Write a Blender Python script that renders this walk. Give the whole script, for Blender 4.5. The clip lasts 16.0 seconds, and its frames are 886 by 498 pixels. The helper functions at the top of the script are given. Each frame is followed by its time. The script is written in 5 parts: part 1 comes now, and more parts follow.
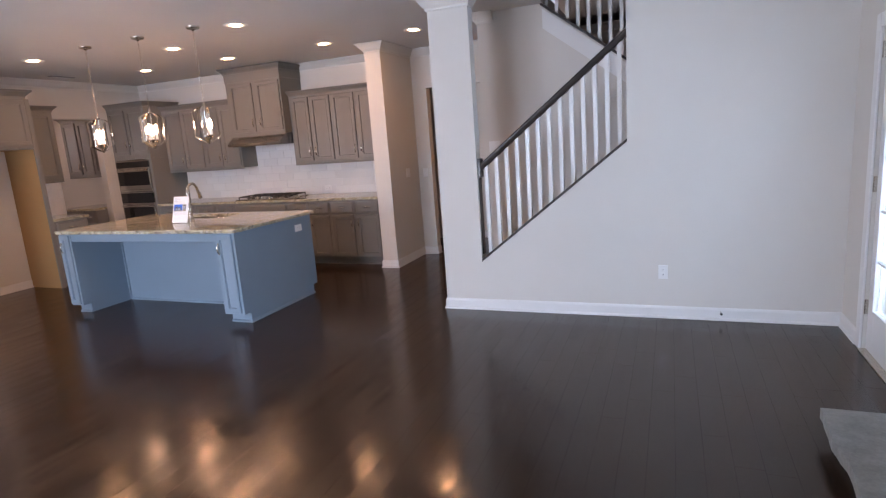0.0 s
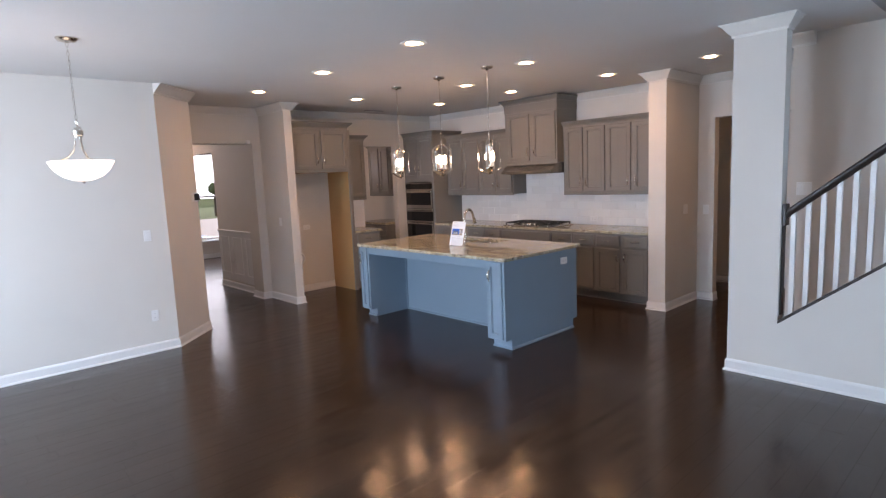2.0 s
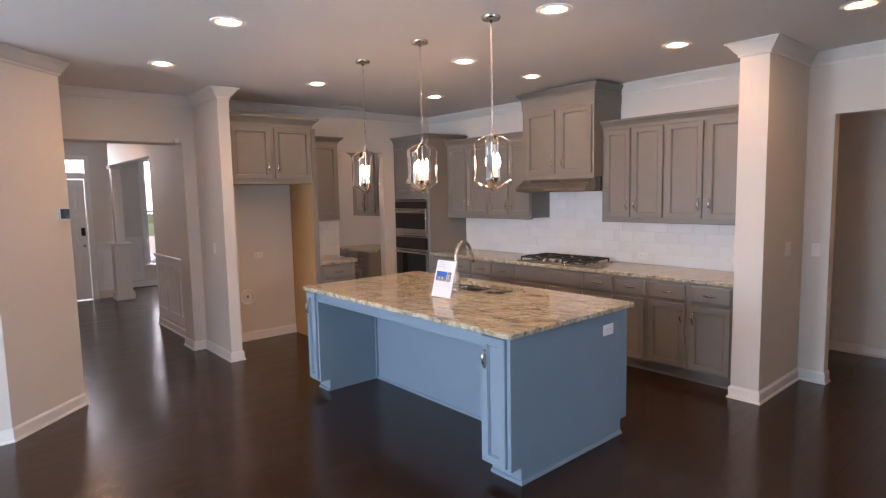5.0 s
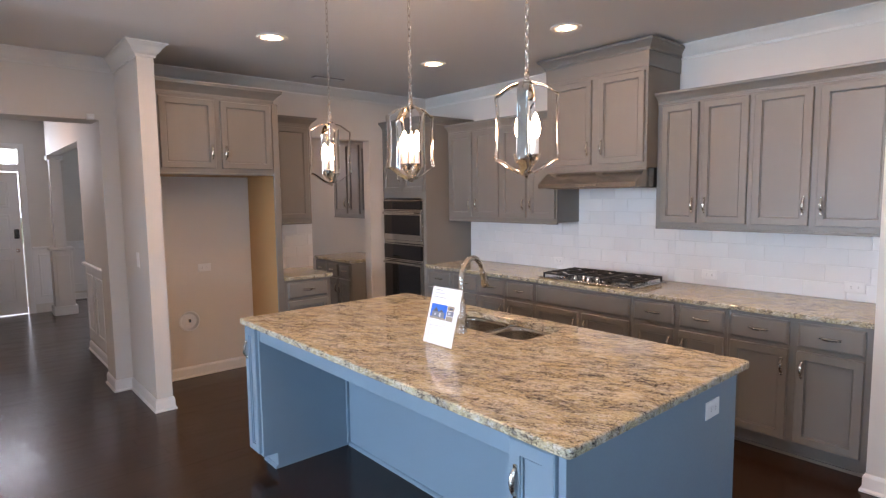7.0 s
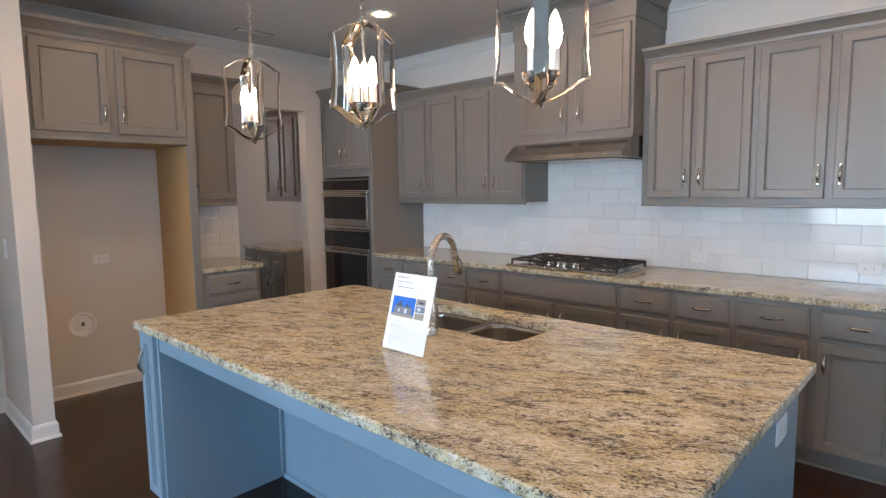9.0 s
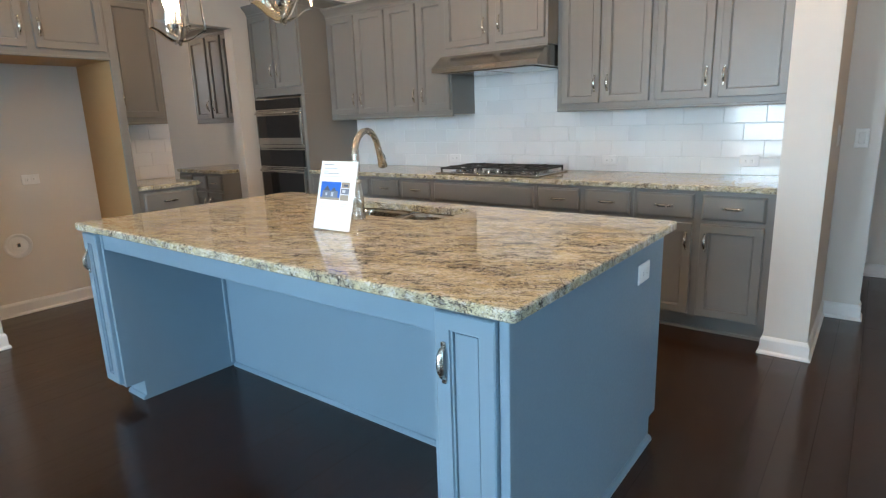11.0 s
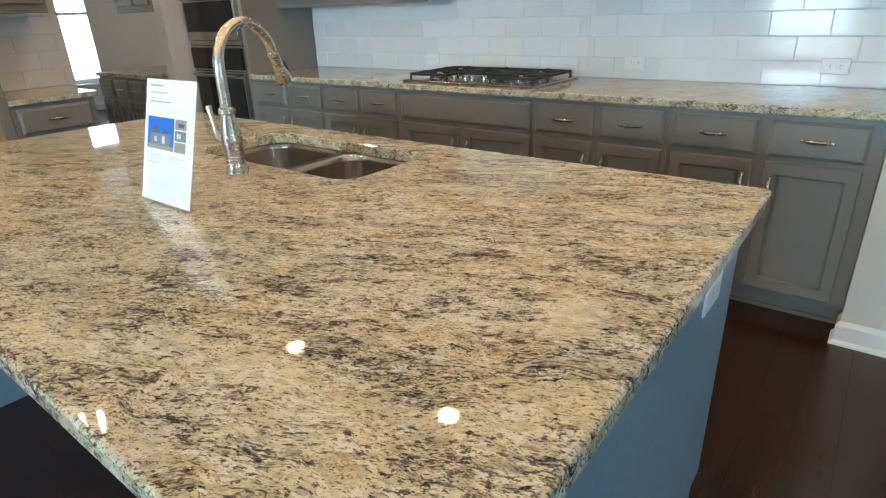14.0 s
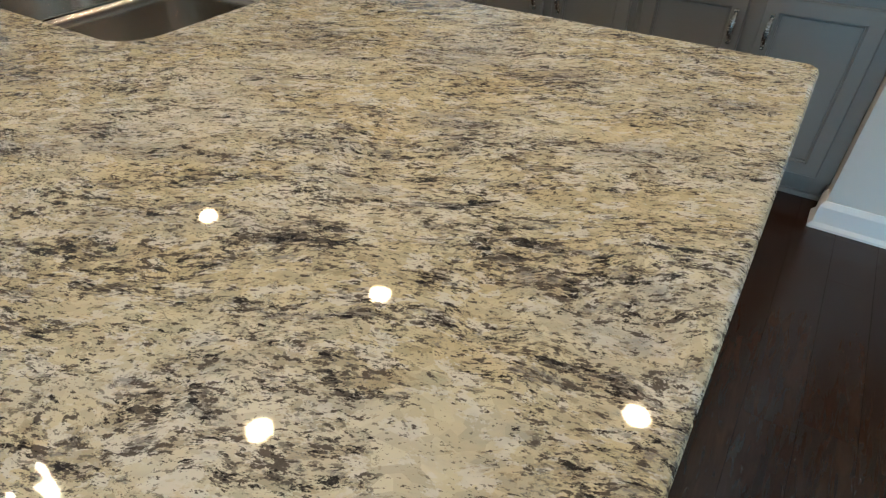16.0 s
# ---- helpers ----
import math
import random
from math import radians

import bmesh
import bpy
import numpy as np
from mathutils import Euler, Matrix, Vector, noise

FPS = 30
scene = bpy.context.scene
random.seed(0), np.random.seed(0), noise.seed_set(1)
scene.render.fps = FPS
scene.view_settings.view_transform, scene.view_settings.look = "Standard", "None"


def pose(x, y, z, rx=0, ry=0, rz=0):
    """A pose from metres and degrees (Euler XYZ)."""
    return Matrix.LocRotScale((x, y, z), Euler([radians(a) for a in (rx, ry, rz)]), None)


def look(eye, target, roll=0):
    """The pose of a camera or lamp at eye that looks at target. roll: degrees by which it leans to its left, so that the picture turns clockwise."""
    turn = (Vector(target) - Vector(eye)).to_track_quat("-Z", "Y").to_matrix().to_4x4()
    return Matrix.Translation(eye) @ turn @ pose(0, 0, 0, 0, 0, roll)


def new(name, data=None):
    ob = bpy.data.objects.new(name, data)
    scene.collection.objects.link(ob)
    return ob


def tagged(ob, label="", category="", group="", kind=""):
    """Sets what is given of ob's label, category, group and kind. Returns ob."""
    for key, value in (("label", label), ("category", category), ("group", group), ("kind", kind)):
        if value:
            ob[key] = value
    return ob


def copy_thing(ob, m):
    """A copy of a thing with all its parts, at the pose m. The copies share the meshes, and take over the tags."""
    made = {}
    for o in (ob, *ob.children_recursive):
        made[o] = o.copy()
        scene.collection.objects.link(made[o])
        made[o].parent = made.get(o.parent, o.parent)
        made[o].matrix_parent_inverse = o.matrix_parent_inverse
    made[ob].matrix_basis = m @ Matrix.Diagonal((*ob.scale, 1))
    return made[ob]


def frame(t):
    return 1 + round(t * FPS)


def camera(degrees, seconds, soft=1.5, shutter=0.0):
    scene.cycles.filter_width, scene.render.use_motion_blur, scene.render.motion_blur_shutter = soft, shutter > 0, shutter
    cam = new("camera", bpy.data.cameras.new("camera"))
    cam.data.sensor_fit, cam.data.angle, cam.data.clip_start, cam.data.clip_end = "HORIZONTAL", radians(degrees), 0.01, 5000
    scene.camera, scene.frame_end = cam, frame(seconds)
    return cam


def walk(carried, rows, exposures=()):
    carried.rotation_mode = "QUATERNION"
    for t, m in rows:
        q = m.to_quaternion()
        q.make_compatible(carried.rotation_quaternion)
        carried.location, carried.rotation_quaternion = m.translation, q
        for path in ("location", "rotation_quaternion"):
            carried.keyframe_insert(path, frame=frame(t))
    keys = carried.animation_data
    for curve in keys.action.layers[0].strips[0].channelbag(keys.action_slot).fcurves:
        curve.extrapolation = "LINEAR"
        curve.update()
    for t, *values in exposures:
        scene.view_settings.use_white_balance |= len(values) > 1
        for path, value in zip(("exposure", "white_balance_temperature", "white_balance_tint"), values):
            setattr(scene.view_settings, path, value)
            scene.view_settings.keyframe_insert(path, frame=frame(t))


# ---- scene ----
cam = camera(76.0, 16.0, soft=1.25)
PATH = [
    (0, (0.087, -0.076, 1.587), (-0.658, 1.741, 1.207), -4.2),
    (0.5, (0.268, -0.129, 1.636), (-0.745, 1.559, 1.282), -3.5),
    (1, (0.268, -0.146, 1.692), (-0.954, 1.405, 1.37), -3.0),
    (1.5, (0.099, -0.142, 1.731), (-1.264, 1.292, 1.441), -2.6),
    (2, (-0.118, -0.068, 1.728), (-1.572, 1.281, 1.468), -2.5),
    (2.5, (-0.343, 0.116, 1.738), (-1.836, 1.422, 1.486), -2.5),
    (3, (-0.589, 0.356, 1.734), (-2.102, 1.641, 1.493), -2.3),
    (3.5, (-0.858, 0.672, 1.72), (-2.375, 1.956, 1.496), -2.1),
    (4, (-1.072, 1.009, 1.718), (-2.58, 2.306, 1.507), -1.8),
    (4.5, (-1.313, 1.339, 1.715), (-2.822, 2.637, 1.514), -1.5),
    (5, (-1.526, 1.666, 1.698), (-3.03, 2.969, 1.501), -1.2),
    (5.2, (-1.601, 1.771, 1.69), (-3.106, 3.076, 1.504), -1.0),
    (7.3, (-2.81, 2.763, 1.614), (-4.312, 4.07, 1.427), -0.6),
    (7.5, (-2.904, 2.832, 1.595), (-4.394, 4.152, 1.408), -0.5),
    (8, (-3.102, 2.978, 1.582), (-4.56, 4.334, 1.391), -0.2),
    (8.5, (-3.225, 3.044, 1.572), (-4.629, 4.454, 1.375), -0.4),
    (9, (-3.245, 3.04, 1.499), (-4.601, 4.496, 1.287), -0.7),
    (9.5, (-3.138, 2.966, 1.419), (-4.449, 4.455, 1.162), -1.2),
    (10, (-3.001, 2.888, 1.355), (-4.27, 4.4, 1.028), -1.5),
    (10.2, (-2.97, 2.87, 1.338), (-4.223, 4.387, 0.983), -1.6),
    (12.3, (-3.014, 2.961, 1.371), (-4.136, 4.54, 0.871), -2.5),
    (12.5, (-3.073, 3.029, 1.394), (-4.195, 4.608, 0.894), -2.7),
    (13, (-3.18, 3.239, 1.411), (-4.297, 4.81, 0.88), -3.0),
    (13.5, (-3.283, 3.517, 1.388), (-4.412, 5.048, 0.77), -2.7),
    (14, (-3.416, 3.781, 1.314), (-4.556, 5.229, 0.538), -2.1),
    (14.5, (-3.518, 3.96, 1.255), (-4.638, 5.31, 0.294), -1.7),
    (15, (-3.617, 4.119, 1.222), (-4.673, 5.395, 0.1), -1.3),
    (15.5, (-3.613, 4.251, 1.206), (-4.567, 5.505, -0.025), -1.4),
    (16, (-3.597, 4.283, 1.226), (-4.452, 5.563, -0.051), -0.9),
]
walk(cam, [(t, look(eye, target, roll)) for t, eye, target, roll in PATH], [(0, -0.69, 7500, 38), (1.5, -0.77, 7300, 32), (2.5, -0.77, 7200, 30), (5, -0.56, 7400, 32), (7.5, -0.43, 6750, 25), (9, -0.52, 6500, 18), (10, -0.45, 6400, 13), (12.5, -0.31, 6600, 8), (14, -0.43, 6300, 3), (15, -0.65, 5850, 1), (16, -0.64, 5500, 0)])

# ---- world, sun, daylight ----
world = bpy.data.worlds.new("world")
scene.world = world
world.use_nodes = True
wn = world.node_tree.nodes
sky = wn.new("ShaderNodeTexSky")
sky.sky_type = 'NISHITA'
sky.sun_disc = False
sky.sun_elevation = radians(52)
sky.sun_rotation = radians(10)
wn["Background"].inputs["Strength"].default_value = 0.15
world.node_tree.links.new(sky.outputs[0], wn["Background"].inputs["Color"])

sun = new("sun", bpy.data.lights.new("sun", 'SUN'))
sun.data.energy, sun.data.angle, sun.data.color = 4.5, radians(0.5), (1, 0.95, 0.88)
sun.matrix_world = look((0, 0, 20), (-2.2, -12.0, 4.0))

DAY = (0.41, 0.72, 1.0)
LAWN_BOUNCE = (1.0, 0.93, 0.76)
TOP = 2.785


def daylight(name, eye, target, w, h, watts, colour=DAY):
    ob = new(name, bpy.data.lights.new(name, 'AREA'))
    ob.data.shape, ob.data.size, ob.data.size_y = 'RECTANGLE', w, h
    ob.data.energy, ob.data.color = watts, colour
    ob.matrix_world = look(eye, target)
    return ob


# sky light falls inwards and down, light off the lawn comes up to the ceiling
for wx, watts in ((-4.9, 350), (-3.0, 180), (-1.1, 34)):
    daylight("window_daylight", (wx, -2.74, 1.55), (wx, 0, 0.35), 1.3, 1.9, watts)
    daylight("lawn_daylight", (wx, -2.75, 1.40), (wx, 0, 3.4), 1.3, 1.7, watts * (0.26 if wx < -2 else 0.06), LAWN_BOUNCE)
daylight("door_daylight", (1.50, 3.82, 1.15), (0, 3.7, 0.9), 0.66, 1.6, 52)
# fill through an assumed side opening, added to brighten the left wall
daylight("added_side_fill", (1.50, -0.3, 1.2), (-4, 0.3, 0.95), 0.85, 1.65, 42)
daylight("dining_daylight", (-14.6, 4.93, 3.2), (-12.3, 4.6, 0), 0.9, 0.9, 850, (0.62, 0.82, 1.0))
daylight("dining_daylight", (-13.95, 7.6, 1.45), (-12, 7.3, 1.2), 1.0, 2.0, 60, (0.62, 0.82, 1.0))
daylight("transom_daylight", (-12.95, 3.0, 2.26), (-11, 3.0, 1.9), 0.7, 0.18, 50, (0.75, 0.88, 1.0))
# weak fill at an invented stairwell window, to lift the stairwell walls
daylight("added_stair_fill", (0.5, 7.5, 4.3), (0.2, 5.0, 3.6), 0.4, 0.6, 0.6, (0.9, 0.95, 1.0))

# ---- materials ----


def material(name):
    m = bpy.data.materials.new(name)
    m.use_nodes = True
    n = m.node_tree.nodes
    return m, n, m.node_tree.links, n["Principled BSDF"]


def coords(n, l, scale=(1, 1, 1), kind="Object", rot=(0, 0, 0)):
    tc = n.new("ShaderNodeTexCoord")
    mp = n.new("ShaderNodeMapping")
    mp.inputs["Scale"].default_value = scale
    mp.inputs["Rotation"].default_value = rot
    l.new(tc.outputs[kind], mp.inputs["Vector"])
    return mp.outputs["Vector"]


def noise_tex(n, l, vec, scale, detail=4, rough=0.55, distort=0.0):
    t = n.new("ShaderNodeTexNoise")
    t.inputs["Scale"].default_value = scale
    t.inputs["Detail"].default_value = detail
    t.inputs["Roughness"].default_value = rough
    t.inputs["Distortion"].default_value = distort
    l.new(vec, t.inputs["Vector"])
    return t.outputs["Fac"]


def ramp(n, l, fac, stops):
    r = n.new("ShaderNodeValToRGB")
    e = r.color_ramp.elements
    while len(e) < len(stops):
        e.new(0.5)
    for k, (p, c) in zip(e, stops):
        k.position = p
        k.color = (*c, 1) if not isinstance(c, (int, float)) else (c, c, c, 1)
    l.new(fac, r.inputs["Fac"])
    return r.outputs["Color"]


def mix(n, l, fac, a, b, mode='MIX'):
    m = n.new("ShaderNodeMix")
    m.data_type, m.blend_type = 'RGBA', mode
    for sock, v in ((m.inputs["Factor"], fac), (m.inputs[6], a), (m.inputs[7], b)):
        if isinstance(v, (int, float)):
            sock.default_value = v
        elif isinstance(v, tuple):
            sock.default_value = (*v, 1)
        else:
            l.new(v, sock)
    return m.outputs[2]


def bump(n, l, bsdf, height, strength, dist=0.01):
    b = n.new("ShaderNodeBump")
    b.inputs["Strength"].default_value = strength
    b.inputs["Distance"].default_value = dist
    l.new(height, b.inputs["Height"])
    l.new(b.outputs["Normal"], bsdf.inputs["Normal"])


def paint(name, colour, rough=0.6, vary=0.04, relief=0.06, grain=180, spec=0.35):
    """Painted surface: roller stipple and slight drift of tone."""
    m, n, l, b = material(name)
    v = coords(n, l)
    big = noise_tex(n, l, v, 1.3, 3)
    fine = noise_tex(n, l, v, grain, 3)
    lo = tuple(c * (1 - vary) for c in colour)
    hi = tuple(min(1, c * (1 + vary)) for c in colour)
    l.new(ramp(n, l, big, [(0.3, lo), (0.7, hi)]), b.inputs["Base Color"])
    l.new(ramp(n, l, fine, [(0.3, rough - 0.05), (0.7, rough + 0.05)]), b.inputs["Roughness"])
    b.inputs["Specular IOR Level"].default_value = spec
    bump(n, l, b, fine, relief, 0.002)
    return m


def metal(name, colour, rough=0.3, brush=(12, 12, 40)):
    m, n, l, b = material(name)
    v = coords(n, l, brush)
    f = noise_tex(n, l, v, 6, 4)
    l.new(ramp(n, l, f, [(0.3, tuple(c * 0.94 for c in colour)), (0.7, colour)]), b.inputs["Base Color"])
    l.new(ramp(n, l, f, [(0.3, rough * 0.9), (0.7, rough * 1.1)]), b.inputs["Roughness"])
    b.inputs["Metallic"].default_value = 1.0
    return m


def glow(name, colour, strength):
    m, n, l, b = material(name)
    b.inputs["Base Color"].default_value = (*colour, 1)
    b.inputs["Emission Color"].default_value = (*colour, 1)
    b.inputs["Emission Strength"].default_value = strength
    return m


def plain(name, colour, rough=0.5, metallic=0.0, vary=0.06):
    m, n, l, b = material(name)
    f = noise_tex(n, l, coords(n, l), 40, 3)
    l.new(ramp(n, l, f, [(0.3, tuple(c * (1 - vary) for c in colour)), (0.7, colour)]), b.inputs["Base Color"])
    b.inputs["Roughness"].default_value = rough
    b.inputs["Metallic"].default_value = metallic
    return m


WALL = paint("wall_paint", (0.66, 0.63, 0.585), 0.72, 0.02, 0.10, 260, 0.3)
CEIL = paint("ceiling_paint", (0.70, 0.69, 0.675), 0.9, 0.015, 0.12, 300, 0.2)
TRIM = paint("trim_paint", (0.75, 0.75, 0.74), 0.35, 0.015, 0.02, 60, 0.45)
CROWNP = paint("crown_paint", (0.70, 0.68, 0.64), 0.45, 0.015, 0.03, 80, 0.4)
CAB = paint("cabinet_grey_paint", (0.195, 0.187, 0.172), 0.38, 0.03, 0.03, 90, 0.45)
ISL = paint("island_blue_grey_paint", (0.200, 0.284, 0.350), 0.38, 0.03, 0.03, 90, 0.45)
NICKEL = metal("brushed_nickel", (0.62, 0.57, 0.50), 0.26)
STEEL = metal("stainless_steel", (0.48, 0.455, 0.425), 0.22, (90, 3, 3))
SINK = metal("sink_steel", (0.56, 0.52, 0.47), 0.20, (3, 90, 3))
CHROME = metal("polished_nickel", (0.74, 0.71, 0.66), 0.12)
IRON = plain("cast_iron", (0.018, 0.018, 0.018), 0.55)
BLACK = plain("black_glass", (0.010, 0.010, 0.011), 0.06)
PAPER = plain("paper", (0.86, 0.87, 0.88), 0.6, 0, 0.02)
INK = plain("grey_ink", (0.33, 0.34, 0.36), 0.7)
PLATE = plain("white_plastic", (0.80, 0.80, 0.79), 0.35, 0, 0.02)
SLOT = plain("dark_slot", (0.03, 0.03, 0.03), 0.5)
VENT = plain("vent_grey", (0.26, 0.25, 0.24), 0.5)
GROUT = plain("grout", (0.69, 0.69, 0.68), 0.9)
LENS = glow("can_lens", (1.0, 0.62, 0.325), 350)
BULB = glow("candle_bulb", (1.0, 0.70, 0.43), 170)
BOWL = glow("opal_glass", (1.0, 0.92, 0.82), 3.2)


def wood_dark(name, base, rough=0.3, axis="y", perpiece=True):
    m, n, l, b = material(name)
    sc = {"x": (1.2, 9, 9), "y": (9, 1.2, 9), "z": (9, 9, 1.2)}[axis]
    tc = n.new("ShaderNodeTexCoord")
    oi = n.new("ShaderNodeObjectInfo")
    gi = n.new("ShaderNodeNewGeometry")
    add = n.new("ShaderNodeVectorMath")
    add.operation = 'MULTIPLY_ADD'
    geo = n.new("ShaderNodeVectorMath")
    geo.operation = 'SCALE'
    geo.inputs["Scale"].default_value = 1.0
    l.new(gi.outputs["Position"], geo.inputs[0])
    comb = n.new("ShaderNodeCombineXYZ")
    radd = n.new("ShaderNodeMath")
    radd.operation = 'ADD'
    l.new(oi.outputs["Random"], radd.inputs[0])
    l.new(gi.outputs["Random Per Island"], radd.inputs[1])
    for k in range(3):
        l.new(radd.outputs[0], comb.inputs[k])
    l.new(comb.outputs[0], add.inputs[0])
    add.inputs[1].default_value = (7, 13, 5)
    l.new(geo.outputs[0], add.inputs[2])
    mp = n.new("ShaderNodeMapping")
    mp.inputs["Scale"].default_value = sc
    l.new(add.outputs[0], mp.inputs["Vector"])
    grain = noise_tex(n, l, mp.outputs[0], 7, 6, 0.65, 0.6)
    cloud = noise_tex(n, l, mp.outputs[0], 1.1, 3, 0.5)
    dark = tuple(c * 0.55 for c in base)
    lite = tuple(c * 1.5 for c in base)
    col = ramp(n, l, grain, [(0.25, dark), (0.5, base), (0.8, lite)])
    tone = ramp(n, l, radd.outputs[0], [(0.0, 0.80), (0.5, 1.0), (1.0, 1.18)])
    col = mix(n, l, 1.0, col, tone, 'MULTIPLY')
    col = mix(n, l, 0.5, col, ramp(n, l, cloud, [(0.3, 0.7), (0.7, 1.25)]), 'MULTIPLY')
    l.new(col, b.inputs["Base Color"])
    l.new(ramp(n, l, cloud, [(0.3, rough - 0.06), (0.7, rough + 0.08)]), b.inputs["Roughness"])
    b.inputs["Specular IOR Level"].default_value = 0.46
    # hand-scraped ridges along the boards over fine grain
    rip = n.new("ShaderNodeMapping")
    rip.inputs["Scale"].default_value = (62, 4, 9) if axis == "y" else (4, 62, 9)
    l.new(add.outputs[0], rip.inputs["Vector"])
    ripple = noise_tex(n, l, rip.outputs[0], 1.0, 2, 0.5)
    h = mix(n, l, 0.05, ripple, grain)
    bump(n, l, b, h, 0.11, 0.0025)
    return m


FLOORWOOD = wood_dark("floor_hardwood", (0.024, 0.0120, 0.0072), 0.19)
RAILWOOD = wood_dark("rail_dark_wood", (0.022, 0.014, 0.011), 0.35, "x")
JOINT = plain("floor_joint", (0.016, 0.009, 0.006), 0.6)
RAWPLY = paint("raw_plywood", (0.46, 0.275, 0.12), 0.62, 0.06, 0.05, 60, 0.3)


def granite():
    """Polished cream granite: crystals, grey drifts, brown grains and black flecks drawn out along x."""
    m, n, l, b = material("granite")
    pos = n.new("ShaderNodeNewGeometry")
    flow = n.new("ShaderNodeTexNoise")
    flow.inputs["Scale"].default_value = 4.5
    flow.inputs["Detail"].default_value = 3
    l.new(pos.outputs["Position"], flow.inputs["Vector"])
    warp = n.new("ShaderNodeVectorMath")
    warp.operation = 'MULTIPLY_ADD'
    l.new(flow.outputs["Color"], warp.inputs[0])
    warp.inputs[1].default_value = (0.05, 0.085, 0.06)
    l.new(pos.outputs["Position"], warp.inputs[2])

    # the grain runs across the slab at about 25 degrees
    grain_way = n.new("ShaderNodeVectorRotate")
    grain_way.rotation_type = 'Z_AXIS'
    grain_way.inputs["Angle"].default_value = -0.42
    l.new(warp.outputs[0], grain_way.inputs["Vector"])

    def mapped(scale, shift=0.0, rot=0.0):
        mp = n.new("ShaderNodeMapping")
        mp.inputs["Scale"].default_value = scale
        mp.inputs["Rotation"].default_value = (0, 0, rot)
        mp.inputs["Location"].default_value = (shift, shift, shift)
        l.new(grain_way.outputs[0], mp.inputs["Vector"])
        return mp.outputs[0]

    def layer(scale, size, detail, rough, shift=0.0, rot=0.0):
        return noise_tex(n, l, mapped(scale, shift, rot), size, detail, rough)

    def plus(a, c, op='ADD'):
        k = n.new("ShaderNodeMath")
        k.operation = op
        for i, v in enumerate((a, c)):
            if isinstance(v, (int, float)):
                k.inputs[i].default_value = v
            else:
                l.new(v, k.inputs[i])
        return k.outputs[0]

    def drift(x, y, rx, ry, rot, amount):
        """One soft-edged mineral drift in the slab, ragged by the flow."""
        sub = n.new("ShaderNodeVectorMath")
        sub.operation = 'SUBTRACT'
        l.new(warp.outputs[0], sub.inputs[0])
        sub.inputs[1].default_value = (x + 0.025, y + 0.0425, 0.95)
        mp = n.new("ShaderNodeMapping")
        mp.inputs["Scale"].default_value = (1 / rx, 1 / ry, 0)
        turn = n.new("ShaderNodeVectorRotate")
        turn.rotation_type = 'Z_AXIS'
        turn.inputs["Angle"].default_value = -rot
        l.new(sub.outputs[0], turn.inputs["Vector"])
        l.new(turn.outputs[0], mp.inputs["Vector"])
        ln = n.new("ShaderNodeVectorMath")
        ln.operation = 'LENGTH'
        l.new(mp.outputs[0], ln.inputs[0])
        return ramp(n, l, ln.outputs["Value"], [(0.0, amount), (0.45, amount * 0.8), (1.0, 0.0)])

    def crystals(size, scale, shift):
        v = n.new("ShaderNodeTexVoronoi")
        v.inputs["Scale"].default_value = size
        l.new(mapped(scale, shift), v.inputs["Vector"])
        sep = n.new("ShaderNodeSeparateColor")
        l.new(v.outputs["Color"], sep.inputs[0])
        return sep.outputs[0]

    # cream ground: broad tint, then crystals of paler and yellower stone
    tint = layer((1, 1.7, 1.3), 5.0, 4, 0.6)
    col = ramp(n, l, tint, [(0.34, (0.60, 0.570, 0.465)), (0.48, (0.57, 0.525, 0.375)), (0.60, (0.545, 0.475, 0.300)), (0.72, (0.58, 0.54, 0.41))])
    cr = crystals(75.0, (1, 1.7, 1.3), 2.2)
    col = mix(n, l, 0.75, col, ramp(n, l, cr, [(0.0, (0.80, 0.79, 0.76)), (0.35, (0.97, 0.95, 0.90)), (0.7, (1.08, 1.06, 1.0)), (1.0, (1.2, 1.2, 1.18))]), 'MULTIPLY')
    pale = layer((1, 1.7, 1.3), 34.0, 5, 0.68, 3.1)
    col = mix(n, l, ramp(n, l, pale, [(0.53, 0.0), (0.565, 0.7)]), col, (0.70, 0.68, 0.61))
    # drifts where dark minerals gather; a clear yellow pocket keeps them off
    gather = drift(-3.905, 4.535, 0.085, 0.035, 0.15, 0.05)
    for d in ((-3.775, 4.60, 0.11, 0.03, 1.0, 0.03), (-3.86, 4.20, 0.22, 0.06, 0.12, 0.035), (-3.65, 4.33, 0.10, 0.05, 0.5, 0.035), (-4.42, 4.44, 0.22, 0.045, 0.35, 0.03), (-4.13, 4.26, 0.13, 0.045, 0.3, 0.028)):
        gather = plus(gather, drift(*d))
    clear = drift(-3.705, 4.43, 0.058, 0.078, 0.6, 0.065)
    for d in ((-3.80, 4.85, 0.14, 0.05, 0.0, 0.03), (-3.97, 4.09, 0.20, 0.05, 0.1, 0.03)):
        clear = plus(clear, drift(*d))
    zone = ramp(n, l, layer((1, 3.0, 1.8), 11.0, 6, 0.70, 7.7, 0.06), [(0.36, 0.0), (0.50, 0.048), (0.64, 0.105)])
    zone = plus(plus(zone, gather), clear, 'SUBTRACT')
    # translucent grey clouds
    veil = plus(layer((1, 2.6, 1.6), 5.5, 5, 0.62, 11.3, 0.15), plus(gather, 2.6, 'MULTIPLY'))
    veil = plus(veil, clear, 'SUBTRACT')
    speck = layer((1, 1.8, 1.5), 60.0, 4, 0.7, 8.1)
